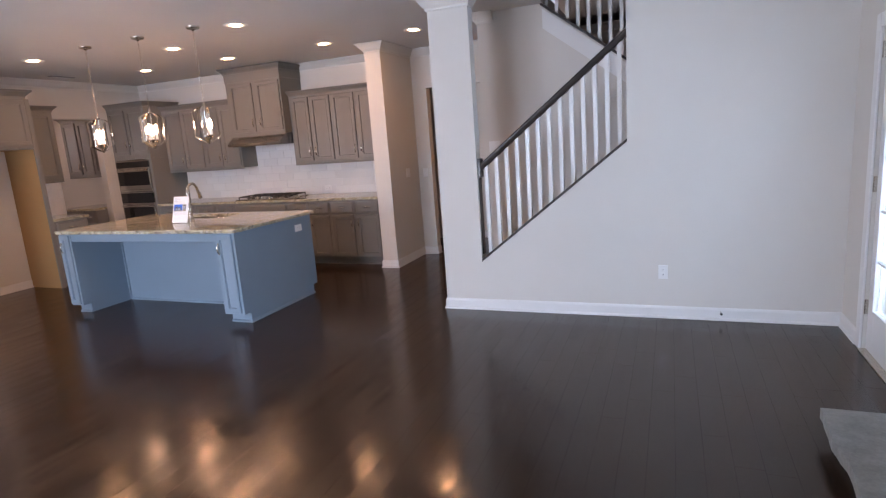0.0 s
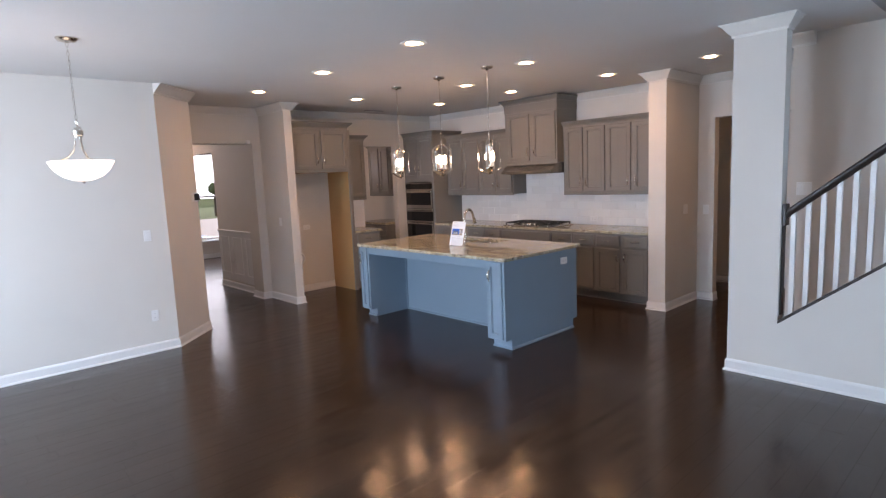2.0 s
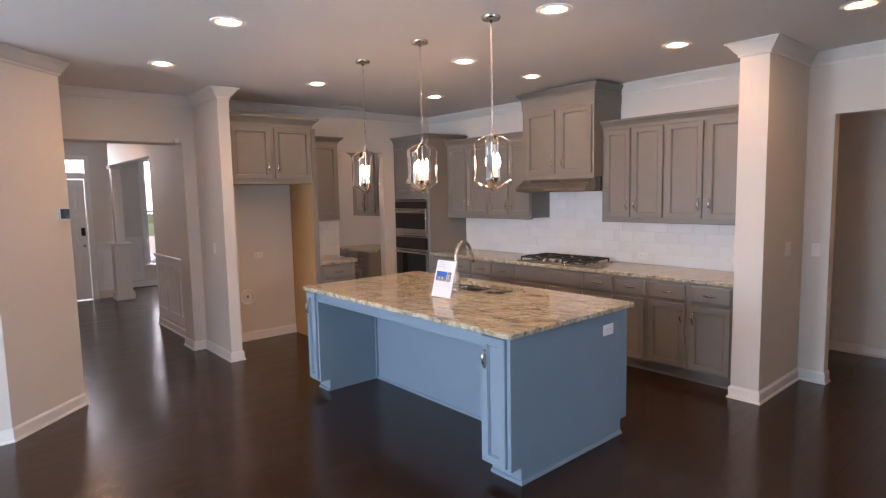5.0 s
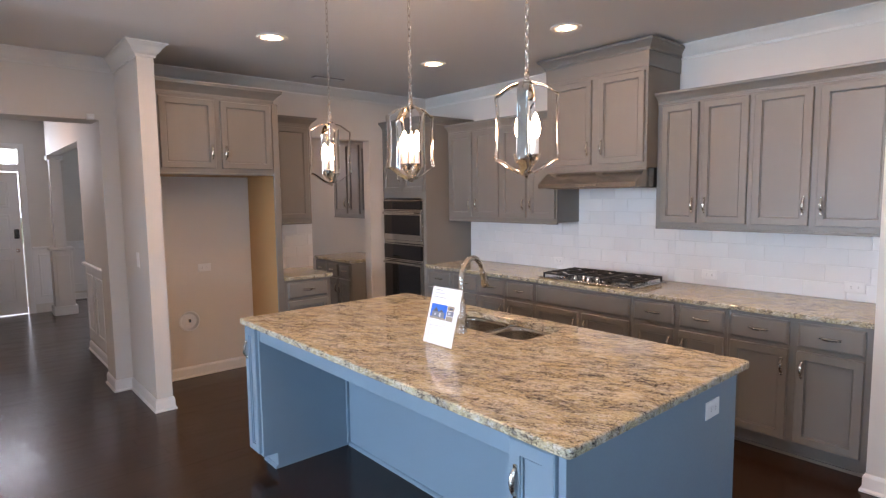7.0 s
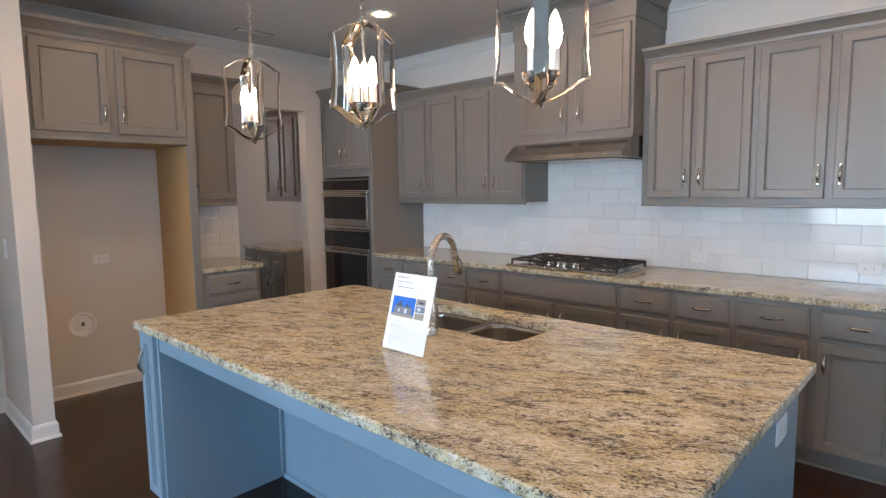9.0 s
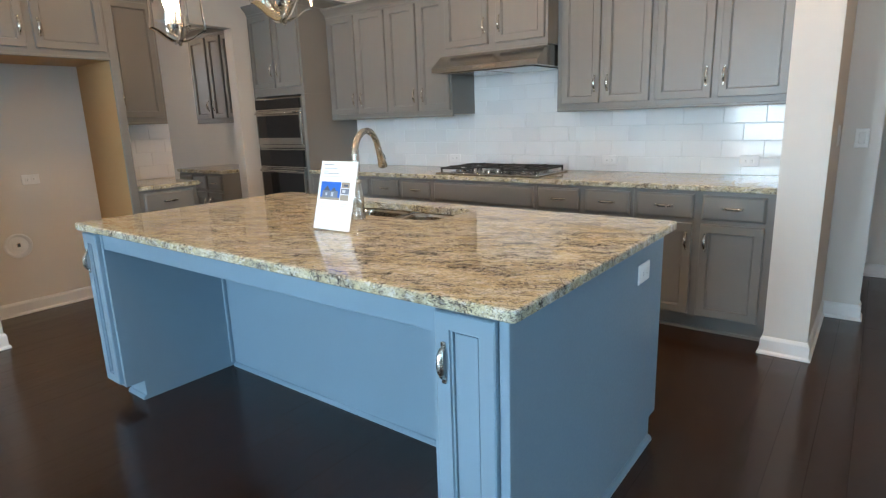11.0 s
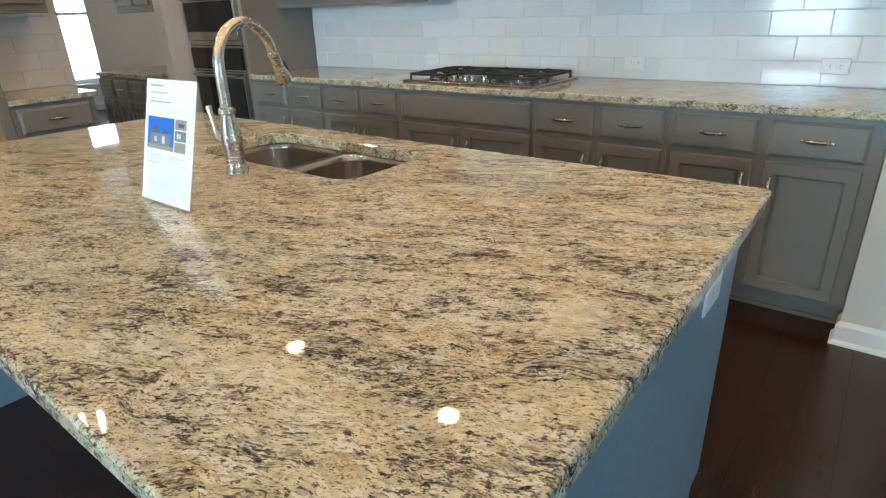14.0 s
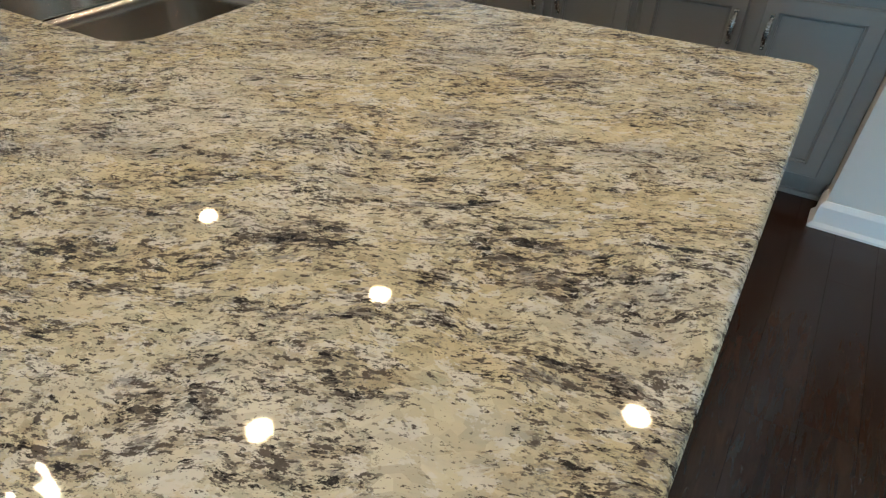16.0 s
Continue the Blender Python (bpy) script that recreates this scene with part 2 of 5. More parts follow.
    veilm = mix(n, l, 1.0, ramp(n, l, veil, [(0.52, 0.0), (0.68, 0.75)]), ramp(n, l, speck, [(0.38, 1.0), (0.60, 0.35)]), 'MULTIPLY')
    col = mix(n, l, veilm, col, (0.30, 0.292, 0.285))
    tan = plus(layer((1, 2.0, 1.5), 46.0, 5, 0.72, 2.6, 0.1), zone)
    col = mix(n, l, ramp(n, l, tan, [(0.590, 0.0), (0.625, 0.55)]), col, (0.30, 0.245, 0.155))
    cloud = plus(layer((1, 2.3, 3.0), 24.0, 7, 0.80, 5.3, 0.06), zone)
    col = mix(n, l, ramp(n, l, cloud, [(0.615, 0.0), (0.68, 0.75)]), col, (0.20, 0.195, 0.19))
    grain = plus(layer((1, 2.6, 2.8), 84.0, 4, 0.72, 1.9, 0.04), zone)
    col = mix(n, l, ramp(n, l, grain, [(0.614, 0.0), (0.630, 0.92)]), col, (0.075, 0.060, 0.050))
    fleck = plus(layer((1, 2.7, 3.0), 44.0, 7, 0.78, 9.4, 0.03), zone)
    col = mix(n, l, ramp(n, l, fleck, [(0.637, 0.0), (0.649, 0.97)]), col, (0.018, 0.016, 0.017))
    dust = plus(layer((1, 2.0, 1), 190.0, 3, 0.6, 4.4), plus(zone, 0.6, 'MULTIPLY'))
    col = mix(n, l, ramp(n, l, dust, [(0.60, 0.0), (0.63, 0.7)]), col, (0.12, 0.105, 0.088))
    l.new(col, b.inputs["Base Color"])
    b.inputs["Roughness"].default_value = 0.035
    b.inputs["Specular IOR Level"].default_value = 0.5
    return m


GRANITE = granite()


def glossy_tile():
    m, n, l, b = material("glazed_tile")
    oi = n.new("ShaderNodeObjectInfo")
    col = ramp(n, l, oi.outputs["Random"], [(0.0, (0.74, 0.74, 0.735)), (1.0, (0.80, 0.80, 0.795))])
    l.new(col, b.inputs["Base Color"])
    b.inputs["Roughness"].default_value = 0.09
    f = noise_tex(n, l, coords(n, l), 14, 2)
    bump(n, l, b, f, 0.05, 0.004)
    return m


TILE = glossy_tile()


def glass_mat(name, rough=0.0, tint=(1, 1, 1)):
    m, n, l, b = material(name)
    b.inputs["Base Color"].default_value = (*tint, 1)
    b.inputs["Transmission Weight"].default_value = 1.0
    b.inputs["Roughness"].default_value = rough
    b.inputs["IOR"].default_value = 1.45
    return m


GLASS = glass_mat("window_glass")
ACRYLIC = glass_mat("clear_acrylic", 0.02, (0.97, 0.98, 0.98))
ACRYLIC.node_tree.nodes["Principled BSDF"].inputs["Transmission Weight"].default_value = 0.0
ACRYLIC.node_tree.nodes["Principled BSDF"].inputs["Alpha"].default_value = 0.10


def stone_mat():
    m, n, l, b = material("hearth_stone")
    v = coords(n, l)
    f = noise_tex(n, l, v, 6, 6, 0.65)
    g = noise_tex(n, l, v, 60, 4)
    col = ramp(n, l, f, [(0.3, (0.15, 0.155, 0.145)), (0.7, (0.27, 0.275, 0.255))])
    l.new(mix(n, l, 0.3, col, ramp(n, l, g, [(0.3, 0.6), (0.7, 1.2)]), 'MULTIPLY'), b.inputs["Base Color"])
    b.inputs["Roughness"].default_value = 0.6
    bump(n, l, b, f, 0.5, 0.02)
    return m


HEARTH = stone_mat()


def ground_mat(name, a, c, scale=3.0):
    m, n, l, b = material(name)
    v = coords(n, l)
    f = noise_tex(n, l, v, scale, 6, 0.65)
    l.new(ramp(n, l, f, [(0.3, a), (0.7, c)]), b.inputs["Base Color"])
    b.inputs["Roughness"].default_value = 0.95
    return m


GRASS = ground_mat("grass", (0.05, 0.09, 0.03), (0.12, 0.15, 0.06))
LEAF = ground_mat("leaf", (0.07, 0.13, 0.04), (0.14, 0.22, 0.08), 8)
LEAF.node_tree.nodes["Principled BSDF"].inputs["Transmission Weight"].default_value = 0.35
LEAF.node_tree.nodes["Principled BSDF"].inputs["Roughness"].default_value = 0.9
BARK = ground_mat("bark", (0.06, 0.045, 0.03), (0.14, 0.10, 0.07), 12)
CONC = ground_mat("concrete_walk", (0.40, 0.39, 0.37), (0.52, 0.51, 0.49), 5)

# ---- helpers for building ----
ORIGIN = {}


def thing(name, at, label, category, group="", kind=""):
    """An Empty at the base of a thing, which parents its parts."""
    ob = new(name)
    ob.location = at
    ob.empty_display_size = 0.05
    ORIGIN[ob.name] = Vector(at)
    return tagged(ob, label, category, group, kind)


def mesh_of(name, bm, mat, smooth=None):
    me = bpy.data.meshes.new(name)
    bmesh.ops.recalc_face_normals(bm, faces=bm.faces)
    if smooth:
        for f in bm.faces:
            f.smooth = True
        for e in bm.edges:
            if len(e.link_faces) == 2 and e.calc_face_angle(0) > radians(smooth):
                e.smooth = False
    bm.to_mesh(me)
    bm.free()
    for mt in (mat if isinstance(mat, (list, tuple)) else [mat]):
        me.materials.append(mt)
    return me


def part(name, bm, mat, parent, label="", smooth=None):
    """One mesh, given in world metres, under a thing or a part."""
    o = ORIGIN[parent.name]
    bmesh.ops.translate(bm, verts=bm.verts, vec=-o)
    ob = new(name, mesh_of(name, bm, mat, smooth))
    ob.parent = parent
    ORIGIN[ob.name] = o
    return tagged(ob, label)


def solid(name, bm, mat, label="", category="", group="", kind="structure", smooth=None):
    """One top-level mesh, given in world metres."""
    ob = new(name, mesh_of(name, bm, mat, smooth))
    ORIGIN[ob.name] = Vector((0, 0, 0))
    return tagged(ob, label, category, group, kind)


def box(x0, x1, y0, y1, z0, z1, bevel=0.0, bm=None, seg=1):
    own = bm is None
    bm = bm or bmesh.new()
    r = bmesh.ops.create_cube(bm, size=1.0)
    vs = r["verts"]
    bmesh.ops.scale(bm, vec=(abs(x1 - x0), abs(y1 - y0), abs(z1 - z0)), verts=vs)
    bmesh.ops.translate(bm, vec=((x0 + x1) / 2, (y0 + y1) / 2, (z0 + z1) / 2), verts=vs)
    if bevel:
        es = list({e for v in vs for e in v.link_edges})
        bmesh.ops.bevel(bm, geom=es, offset=bevel, segments=seg, affect='EDGES', profile=0.6)
    return bm


def prism(pts, lo, hi, axis="z", bm=None):
    """A flat outline pushed along an axis from lo to hi."""
    bm = bm or bmesh.new()

    def place(p, h):
        return {"z": (p[0], p[1], h), "y": (p[0], h, p[1]), "x": (h, p[0], p[1])}[axis]
    a = [bm.verts.new(place(p, lo)) for p in pts]
    b = [bm.verts.new(place(p, hi)) for p in pts]
    bm.faces.new(a)
    bm.faces.new(b)
    for i in range(len(pts)):
        j = (i + 1) % len(pts)
        bm.faces.new((a[i], a[j], b[j], b[i]))
    return bm


def lathe(profile, at=(0, 0, 0), seg=24, bm=None):
    """Radius and height pairs turned round the z axis."""
    bm = bm or bmesh.new()
    rings = []
    for r, z in profile:
        if r < 1e-5:
            rings.append([bm.verts.new((at[0], at[1], at[2] + z))])
        else:
            rings.append([bm.verts.new((at[0] + r * math.cos(2 * math.pi * k / seg), at[1] + r * math.sin(2 * math.pi * k / seg), at[2] + z)) for k in range(seg)])
    for a, b in zip(rings, rings[1:]):
        for k in range(seg):
            q = [a[k % len(a)], a[(k + 1) % len(a)], b[(k + 1) % len(b)], b[k % len(b)]]
            u = []
            for v in q:
                if v not in u:
                    u.append(v)
            if len(u) >= 3:
                bm.faces.new(u)
    return bm


def tube(points, radius, seg=10, bm=None, flat=None):
    """A round (or flat, given a second radius) bar along a line of points."""
    bm = bm or bmesh.new()
    pts = [Vector(p) for p in points]
    rings = []
    up = Vector((0.123, 0.217, 0.968))
    for i, p in enumerate(pts):
        d = (pts[min(i + 1, len(pts) - 1)] - pts[max(i - 1, 0)]).normalized()
        s = d.cross(up)
        if s.length < 0.05:
            s = d.cross(Vector((1, 0, 0)))
        s.normalize()
        t = s.cross(d).normalized()
        up = t
        r = radius[i] if isinstance(radius, (list, tuple)) else radius
        rings.append([bm.verts.new(p + s * r * math.cos(2 * math.pi * k / seg) + t * (flat or r) * math.sin(2 * math.pi * k / seg)) for k in range(seg)])
    for a, b in zip(rings, rings[1:]):
        for k in range(seg):
            bm.faces.new((a[k], a[(k + 1) % seg], b[(k + 1) % seg], b[k]))
    bm.faces.new(rings[0])
    bm.faces.new(rings[-1])
    return bm


def sweep(path, profile, bm=None, closed=False):
    """A moulding: profile of (out, height) pairs carried along a plan line; out is to the right of the way walked."""
    bm = bm or bmesh.new()
    P = [Vector((p[0], p[1], 0)) for p in path]
    z = path[0][2] if len(path[0]) > 2 else 0.0
    n = len(P)
    cols = []
    for i in range(n):
        ds = []
        if i > 0 or closed:
            ds.append((P[i] - P[i - 1]).normalized())
        if i < n - 1 or closed:
            ds.append((P[(i + 1) % n] - P[i]).normalized())
        ns = [Vector((d.y, -d.x, 0)) for d in ds]
        m = sum(ns, Vector())
        m = m / m.length_squared * len(ns) if len(ns) == 2 and m.length > 0.1 else ns[0]
        if len(ns) == 2:
            m = (ns[0] + ns[1])
            m = m * (2.0 / m.length_squared) / 1.0 if m.length > 0.1 else ns[0]
        cols.append([bm.verts.new(P[i] + m * o + Vector((0, 0, z + h))) for o, h in profile])
    k = len(profile)
    pairs = list(zip(cols, cols[1:])) + ([(cols[-1], cols[0])] if closed else [])
    for a, b in pairs:
        for j in range(k):
            bm.faces.new((a[j], a[(j + 1) % k], b[(j + 1) % k], b[j]))
    if not closed:
        bm.faces.new(cols[0])
        bm.faces.new(cols[-1])
    return bm


BASE = [(0, 0), (0.024, 0), (0.024, 0.010), (0.016, 0.018), (0.013, 0.020), (0.013, 0.082), (0.009, 0.092), (0.004, 0.100), (0, 0.102)]
CROWN = [(0, -0.105), (0.012, -0.105), (0.014, -0.088), (0.030, -0.072), (0.058, -0.034), (0.072, -0.020), (0.076, -0.014), (0.086, -0.012), (0.086, -0.001), (0, -0.001)]
CABCROWN = [(0, 0), (0.010, 0), (0.012, 0.018), (0.030, 0.040), (0.048, 0.056), (0.055, 0.060), (0.058, 0.078), (0, 0.078)]

# ---- structure ----
def mapping(face, at):
    """Turns (along, up, out) on a face into world metres."""
    return {"-y": lambda u, v, w: (u, at - w, v), "+y": lambda u, v, w: (u, at + w, v),
            "+x": lambda u, v, w: (at + w, u, v), "-x": lambda u, v, w: (at - w, u, v)}[face]


def rings(mp, u0, u1, v0, v1, steps, bm=None):
    """Nested rectangles, (inset, out) each, joined into a panel."""
    bm = bm or bmesh.new()
    loops = []
    for i, w in steps:
        loops.append([bm.verts.new(mp(u, v, w)) for u, v in ((u0 + i, v0 + i), (u1 - i, v0 + i), (u1 - i, v1 - i), (u0 + i, v1 - i))])
    for a, b in zip(loops, loops[1:]):
        for k in range(4):
            bm.faces.new((a[k], a[(k + 1) % 4], b[(k + 1) % 4], b[k]))
    bm.faces.new(loops[-1])
    bm.faces.new(loops[0])
    return bm


def mbox(mp, u0, u1, v0, v1, w0, w1, bevel=0.0, bm=None):
    a, b = mp(u0, v0, w0), mp(u1, v1, w1)
    return box(min(a[0], b[0]), max(a[0], b[0]), min(a[1], b[1]), max(a[1], b[1]), min(a[2], b[2]), max(a[2], b[2]), bevel, bm)


def wall(name, boxes, label="warm off-white painted plaster wall", mat=None):
    bm = bmesh.new()
    for b in boxes:
        box(*b, bm=bm)
    return solid(name, bm, mat or WALL, label, "wall")


wall("wall_kitchen_back", [(-8.16, -3.385, 7.085, 7.20, 0, TOP)])
wall("wall_kitchen_return", [(-3.385, -3.174, 6.325, 7.32, 0, TOP)])
wall("wall_hall_front", [(-3.174, -2.975, 7.20, 7.32, 0, TOP), (-2.975, -1.95, 7.20, 7.32, 2.275, TOP), (-1.95, 1.28, 7.20, 7.32, 0, TOP)])
wall("wall_hall_back", [(-4.6, -1.2, 8.45, 8.57, 0, TOP)])
wall("wall_hall_left", [(-4.72, -4.6, 7.2, 8.57, 0, TOP)])
wall("wall_hall_right", [(-1.2, -1.08, 7.32, 8.57, 0, TOP)])
wall("wall_refrigerator", [(-8.16, -8.04, 3.87, 5.505, 0, TOP), (-8.16, -8.04, 5.505, 6.245, 2.26, TOP), (-8.16, -8.04, 6.245, 7.085, 0, TOP)])
wall("wall_fin", [(-8.06, -7.31, 3.755, 3.87, 0, TOP), (-8.38, -8.06, 3.625, 3.87, 0, TOP)])
wall("wall_header_foyer", [(-8.38, -8.06, 2.40, 3.625, 2.29, TOP)])
wall("wall_foyer_right", [(-9.85, -8.38, 3.73, 3.86, 0, TOP)])
wall("wall_left", [(-6.60, -6.48, -2.6, 1.88, 0, TOP)])
bm = prism([(-6.48, 1.88), (-6.98, 2.40), (-7.06, 2.40), (-7.06, 2.32), (-6.60, 1.84), (-6.60, 1.80)], 0, TOP)
solid("wall_angled", bm, WALL, "warm off-white painted angled wall", "wall")
wall("wall_foyer_left", [(-12.75, -7.06, 2.28, 2.40, 0, TOP)])
wall("wall_front_door", [(-12.87, -12.75, 2.28, 2.52, 0, TOP), (-12.87, -12.75, 3.43, 3.92, 0, TOP), (-12.87, -12.75, 2.52, 3.43, 2.06, 2.16), (-12.87, -12.75, 2.52, 3.43, 2.37, TOP), (-13.82, -12.87, 3.80, 3.92, 0, TOP)])
wall("wall_dining_window", [(-13.82, -13.70, 3.92, 4.55, 0, TOP), (-13.82, -13.70, 4.55, 5.32, 0, 0.44), (-13.82, -13.70, 4.55, 5.32, 2.47, TOP), (-13.82, -13.70, 5.32, 7.1, 0, TOP),
                           (-13.82, -13.70, 7.1, 8.1, 0, 0.44), (-13.82, -13.70, 7.1, 8.1, 2.47, TOP), (-13.82, -13.70, 8.1, 8.7, 0, TOP), (-13.82, -10.4, 8.6, 8.72, 0, TOP)], "bright painted dining room wall")
wall("wall_pantry", [(-10.45, -8.16, 6.69, 6.81, 0, TOP), (-9.85, -8.16, 5.10, 5.22, 0, TOP), (-9.97, -9.85, 3.86, 5.22, 0, TOP), (-10.45, -10.33, 6.81, 8.6, 0, TOP)])
wall("wall_dining_header", [(-12.4, -9.85, 3.73, 3.86, 2.27, TOP)])
wall("wall_right", [(1.28, 1.42, -2.6, -0.75, 0, TOP), (1.28, 1.42, -0.75, 0.15, 0, 0.3), (1.28, 1.42, -0.75, 0.15, 2.05, TOP), (1.28, 1.42, 0.15, 3.36, 0, TOP), (1.28, 1.42, 3.36, 4.28, 2.06, TOP), (1.28, 1.42, 4.28, 7.32, 0, TOP)])
wall("wall_rear", [(-6.6, -5.55, -2.72, -2.6, 0, TOP), (-5.55, -0.45, -2.72, -2.6, 0, 0.55), (-5.55, -0.45, -2.72, -2.6, 2.55, TOP), (-4.25, -3.65, -2.72, -2.6, 0.55, 2.55), (-2.35, -1.75, -2.72, -2.6, 0.55, 2.55), (-0.45, 1.42, -2.72, -2.6, 0, TOP)])

# stair wall: column, sloped knee wall, solid part
ST0, ST1, KN0, KN1 = -1.52, -0.24, 0.455, 1.462
bm = prism([(-1.89, 0), (1.28, 0), (1.28, TOP), (ST1, TOP), (ST1, KN1), (ST0, KN0), (ST0, TOP), (-1.89, TOP)], 4.77, 4.89, "y")
solid("wall_stair", bm, WALL, "painted wall with sloped stair opening and column", "wall")
wall("wall_stair_upper", [(ST1, 1.28, 4.77, 4.89, TOP, 5.4), (-1.89, ST1, 4.77, 4.89, TOP + 0.1, 5.4), (1.28, 1.42, 4.77, 7.32, TOP, 5.4), (-1.2, 1.28, 7.20, 7.32, TOP, 3.7), (-1.2, 0.3, 7.20, 7.32, 3.7, 4.7), (0.7, 1.28, 7.20, 7.32, 3.7, 4.7), (0.3, 0.7, 7.20, 7.32, 3.7, 4.1), (-1.2, 1.28, 7.20, 7.32, 4.7, 5.4), (-2.2, -2.08, 4.77, 7.32, TOP + 0.1, 5.4)])
# wall below the second flight
S2 = lambda x: 2.34 - 0.765 * (x + 0.516)
bm = prism([(-1.72, 0), (1.28, 0), (1.28, S2(0.35)), (0.35, S2(0.35)), (-1.08, S2(-1.08)), (-1.08, TOP), (-1.72, TOP)], 5.65, 5.77, "y")
solid("wall_stair_inner", bm, WALL, "painted wall under the upper stair flight", "wall")

bm = bmesh.new()
for b in ((-14.0, -1.05, -2.8, 8.9, TOP, TOP + 0.1), (-1.05, 1.5, -2.8, 4.85, TOP, TOP + 0.1), (-1.05, 1.5, 7.2, 8.9, TOP, TOP + 0.1)):
    box(*b, bm=bm)
solid("ceiling", bm, CEIL, "flat matt white painted ceiling", "ceiling")
solid("ceiling_stairwell", box(-2.2, 1.5, 4.7, 7.4, 5.4, 5.5), CEIL, "matt white stairwell ceiling", "ceiling")

floor = solid("floor", box(-13.9, 1.42, -2.72, 8.9, -0.12, -0.0125), JOINT, "dark hand-scraped hardwood plank floor", "floor")

# baseboards and crowns
LEFT_RUN = [(-6.48, -2.6), (-6.48, 1.88), (-6.98, 2.40), (-12.75, 2.40)]
FIN_RUN = [(-9.85, 3.86), (-9.85, 3.73), (-8.38, 3.73), (-8.38, 3.625), (-8.06, 3.625), (-8.06, 3.755), (-7.31, 3.755), (-7.31, 3.87), (-8.04, 3.87), (-8.04, 4.86)]
PILLAR_RUN = [(-3.385, 6.41), (-3.385, 6.325), (-3.174, 6.325), (-3.174, 7.20), (-2.975, 7.20), (-2.975, 7.32)]
STAIR_RUN = [(-1.89, 4.89), (-1.89, 4.77), (1.28, 4.77), (1.28, 4.37)]
for run in (LEFT_RUN, FIN_RUN, PILLAR_RUN, STAIR_RUN, [(1.28, 3.27), (1.28, 3.05)], [(-4.6, 8.45), (-1.2, 8.45)], [(-12.75, 2.40), (-12.75, 2.44)], [(-13.7, 3.92), (-13.7, 8.6)], [(-8.04, 6.30), (-8.04, 6.42)], [(-10.45, 6.69), (-9.0, 6.69)], [(-1.72, 5.77), (-1.72, 5.65), (-1.60, 5.65)]):
    solid("baseboard", sweep(run, BASE), TRIM, "white painted wooden baseboard with shoe moulding", "baseboard")
for run in ([(-6.48, 1.88), (-6.98, 2.40), (-8.06, 2.40), (-8.06, 3.755), (-7.31, 3.755), (-7.31, 3.87), (-8.04, 3.87), (-8.04, 7.085), (-3.385, 7.085), (-3.385, 6.325), (-3.174, 6.325), (-3.174, 7.20), (1.0, 7.20)],
            [(-1.89, 4.89), (-1.89, 4.77), (ST0, 4.77), (ST0, 4.89)], [(-1.72, 5.77), (-1.72, 5.65), (-1.55, 5.65)]):
    solid("trim", sweep([(*p, TOP) for p in run], CROWN), CROWNP, "white painted crown moulding below the ceiling", "crown moulding")

# ---- cabinets ----
DOOR = [(0, 0), (0, 0.017), (0.004, 0.021), (0.046, 0.021), (0.0475, 0.014), (0.052, 0.012), (0.0525, 0.004), (0.0560, 0.004), (0.0570, 0.0075), (0.060, 0.0075)]
DRAW = [(0, 0), (0, 0.012), (0.003, 0.014), (0.013, 0.021)]


def pull(mp, u, v, upright, parent, length=0.094, mat=None):
    """Arched bar pull with flared feet."""
    pts, rad = [], []
    for k in range(13):
        a = -1 + k / 6
        w = 0.020 + 0.020 * (1 - abs(a) ** 3)
        s = a * length / 2
        pts.append(mp(u, v + s, w) if upright else mp(u + s, v, w))
        rad.append(0.0055 + 0.0045 * (1 - a * a))
    bm = tube(pts, rad, 8)
    for a in (-1, 1):
        s = a * length / 2
        if upright:
            mbox(mp, u - 0.007, u + 0.007, v + s - 0.010, v + s + 0.010, 0.019, 0.028, 0.002, bm)
        else:
            mbox(mp, u + s - 0.010, u + s + 0.010, v - 0.007, v + 0.007, 0.019, 0.028, 0.002, bm)
    return part("handle", bm, mat or NICKEL, parent, "brushed nickel arched pull", 40)


def door(mp, u0, u1, v0, v1, parent, mat, hinge="l", hv=None, low=True, handle=True):
    d = part("door", rings(mp, u0, u1, v0, v1, DOOR), mat, parent)
    if handle:
        pull(mp, u1 - 0.030 if hinge == "l" else u0 + 0.030, hv if hv is not None else v0 + 0.13, True, d)
    return d


def drawer(mp, u0, u1, v0, v1, parent, mat, handle=True):
    d = part("drawer", rings(mp, u0, u1, v0, v1, DRAW), mat, parent)
    if handle:
        pull(mp, (u0 + u1) / 2, (v0 + v1) / 2, False, d)
    return d


def base_cabinet(mp, u0, u1, depth, parts_u, label, group, mat=None, false_front=False, at=None):
    """Base unit: carcass with toe kick; parts_u lists the fronts as (u0, u1, hinge)."""
    mat = mat or CAB
    a = mp((u0 + u1) / 2, 0, -depth / 2)
    t = thing("base_cabinet", a, label, "cabinet", group)
    bm = mbox(mp, u0, u1, 0.105, 0.882, -depth, 0)
    mbox(mp, u0, u1, 0.0, 0.105, -depth, -0.075, 0, bm)
    part("body", bm, mat, t)
    part("toe_moulding", mbox(mp, u0, u1, 0.0, 0.018, -0.075, -0.060), mat, t)
    if false_front:
        drawer(mp, parts_u[0][0], parts_u[-1][1], 0.715, 0.862, t, mat, False)
    for p0, p1, hinge in parts_u:
        if not false_front:
            drawer(mp, p0, p1, 0.715, 0.862, t, mat)
        door(mp, p0, p1, 0.125, 0.690, t, mat, hinge, 0.582)
    return t


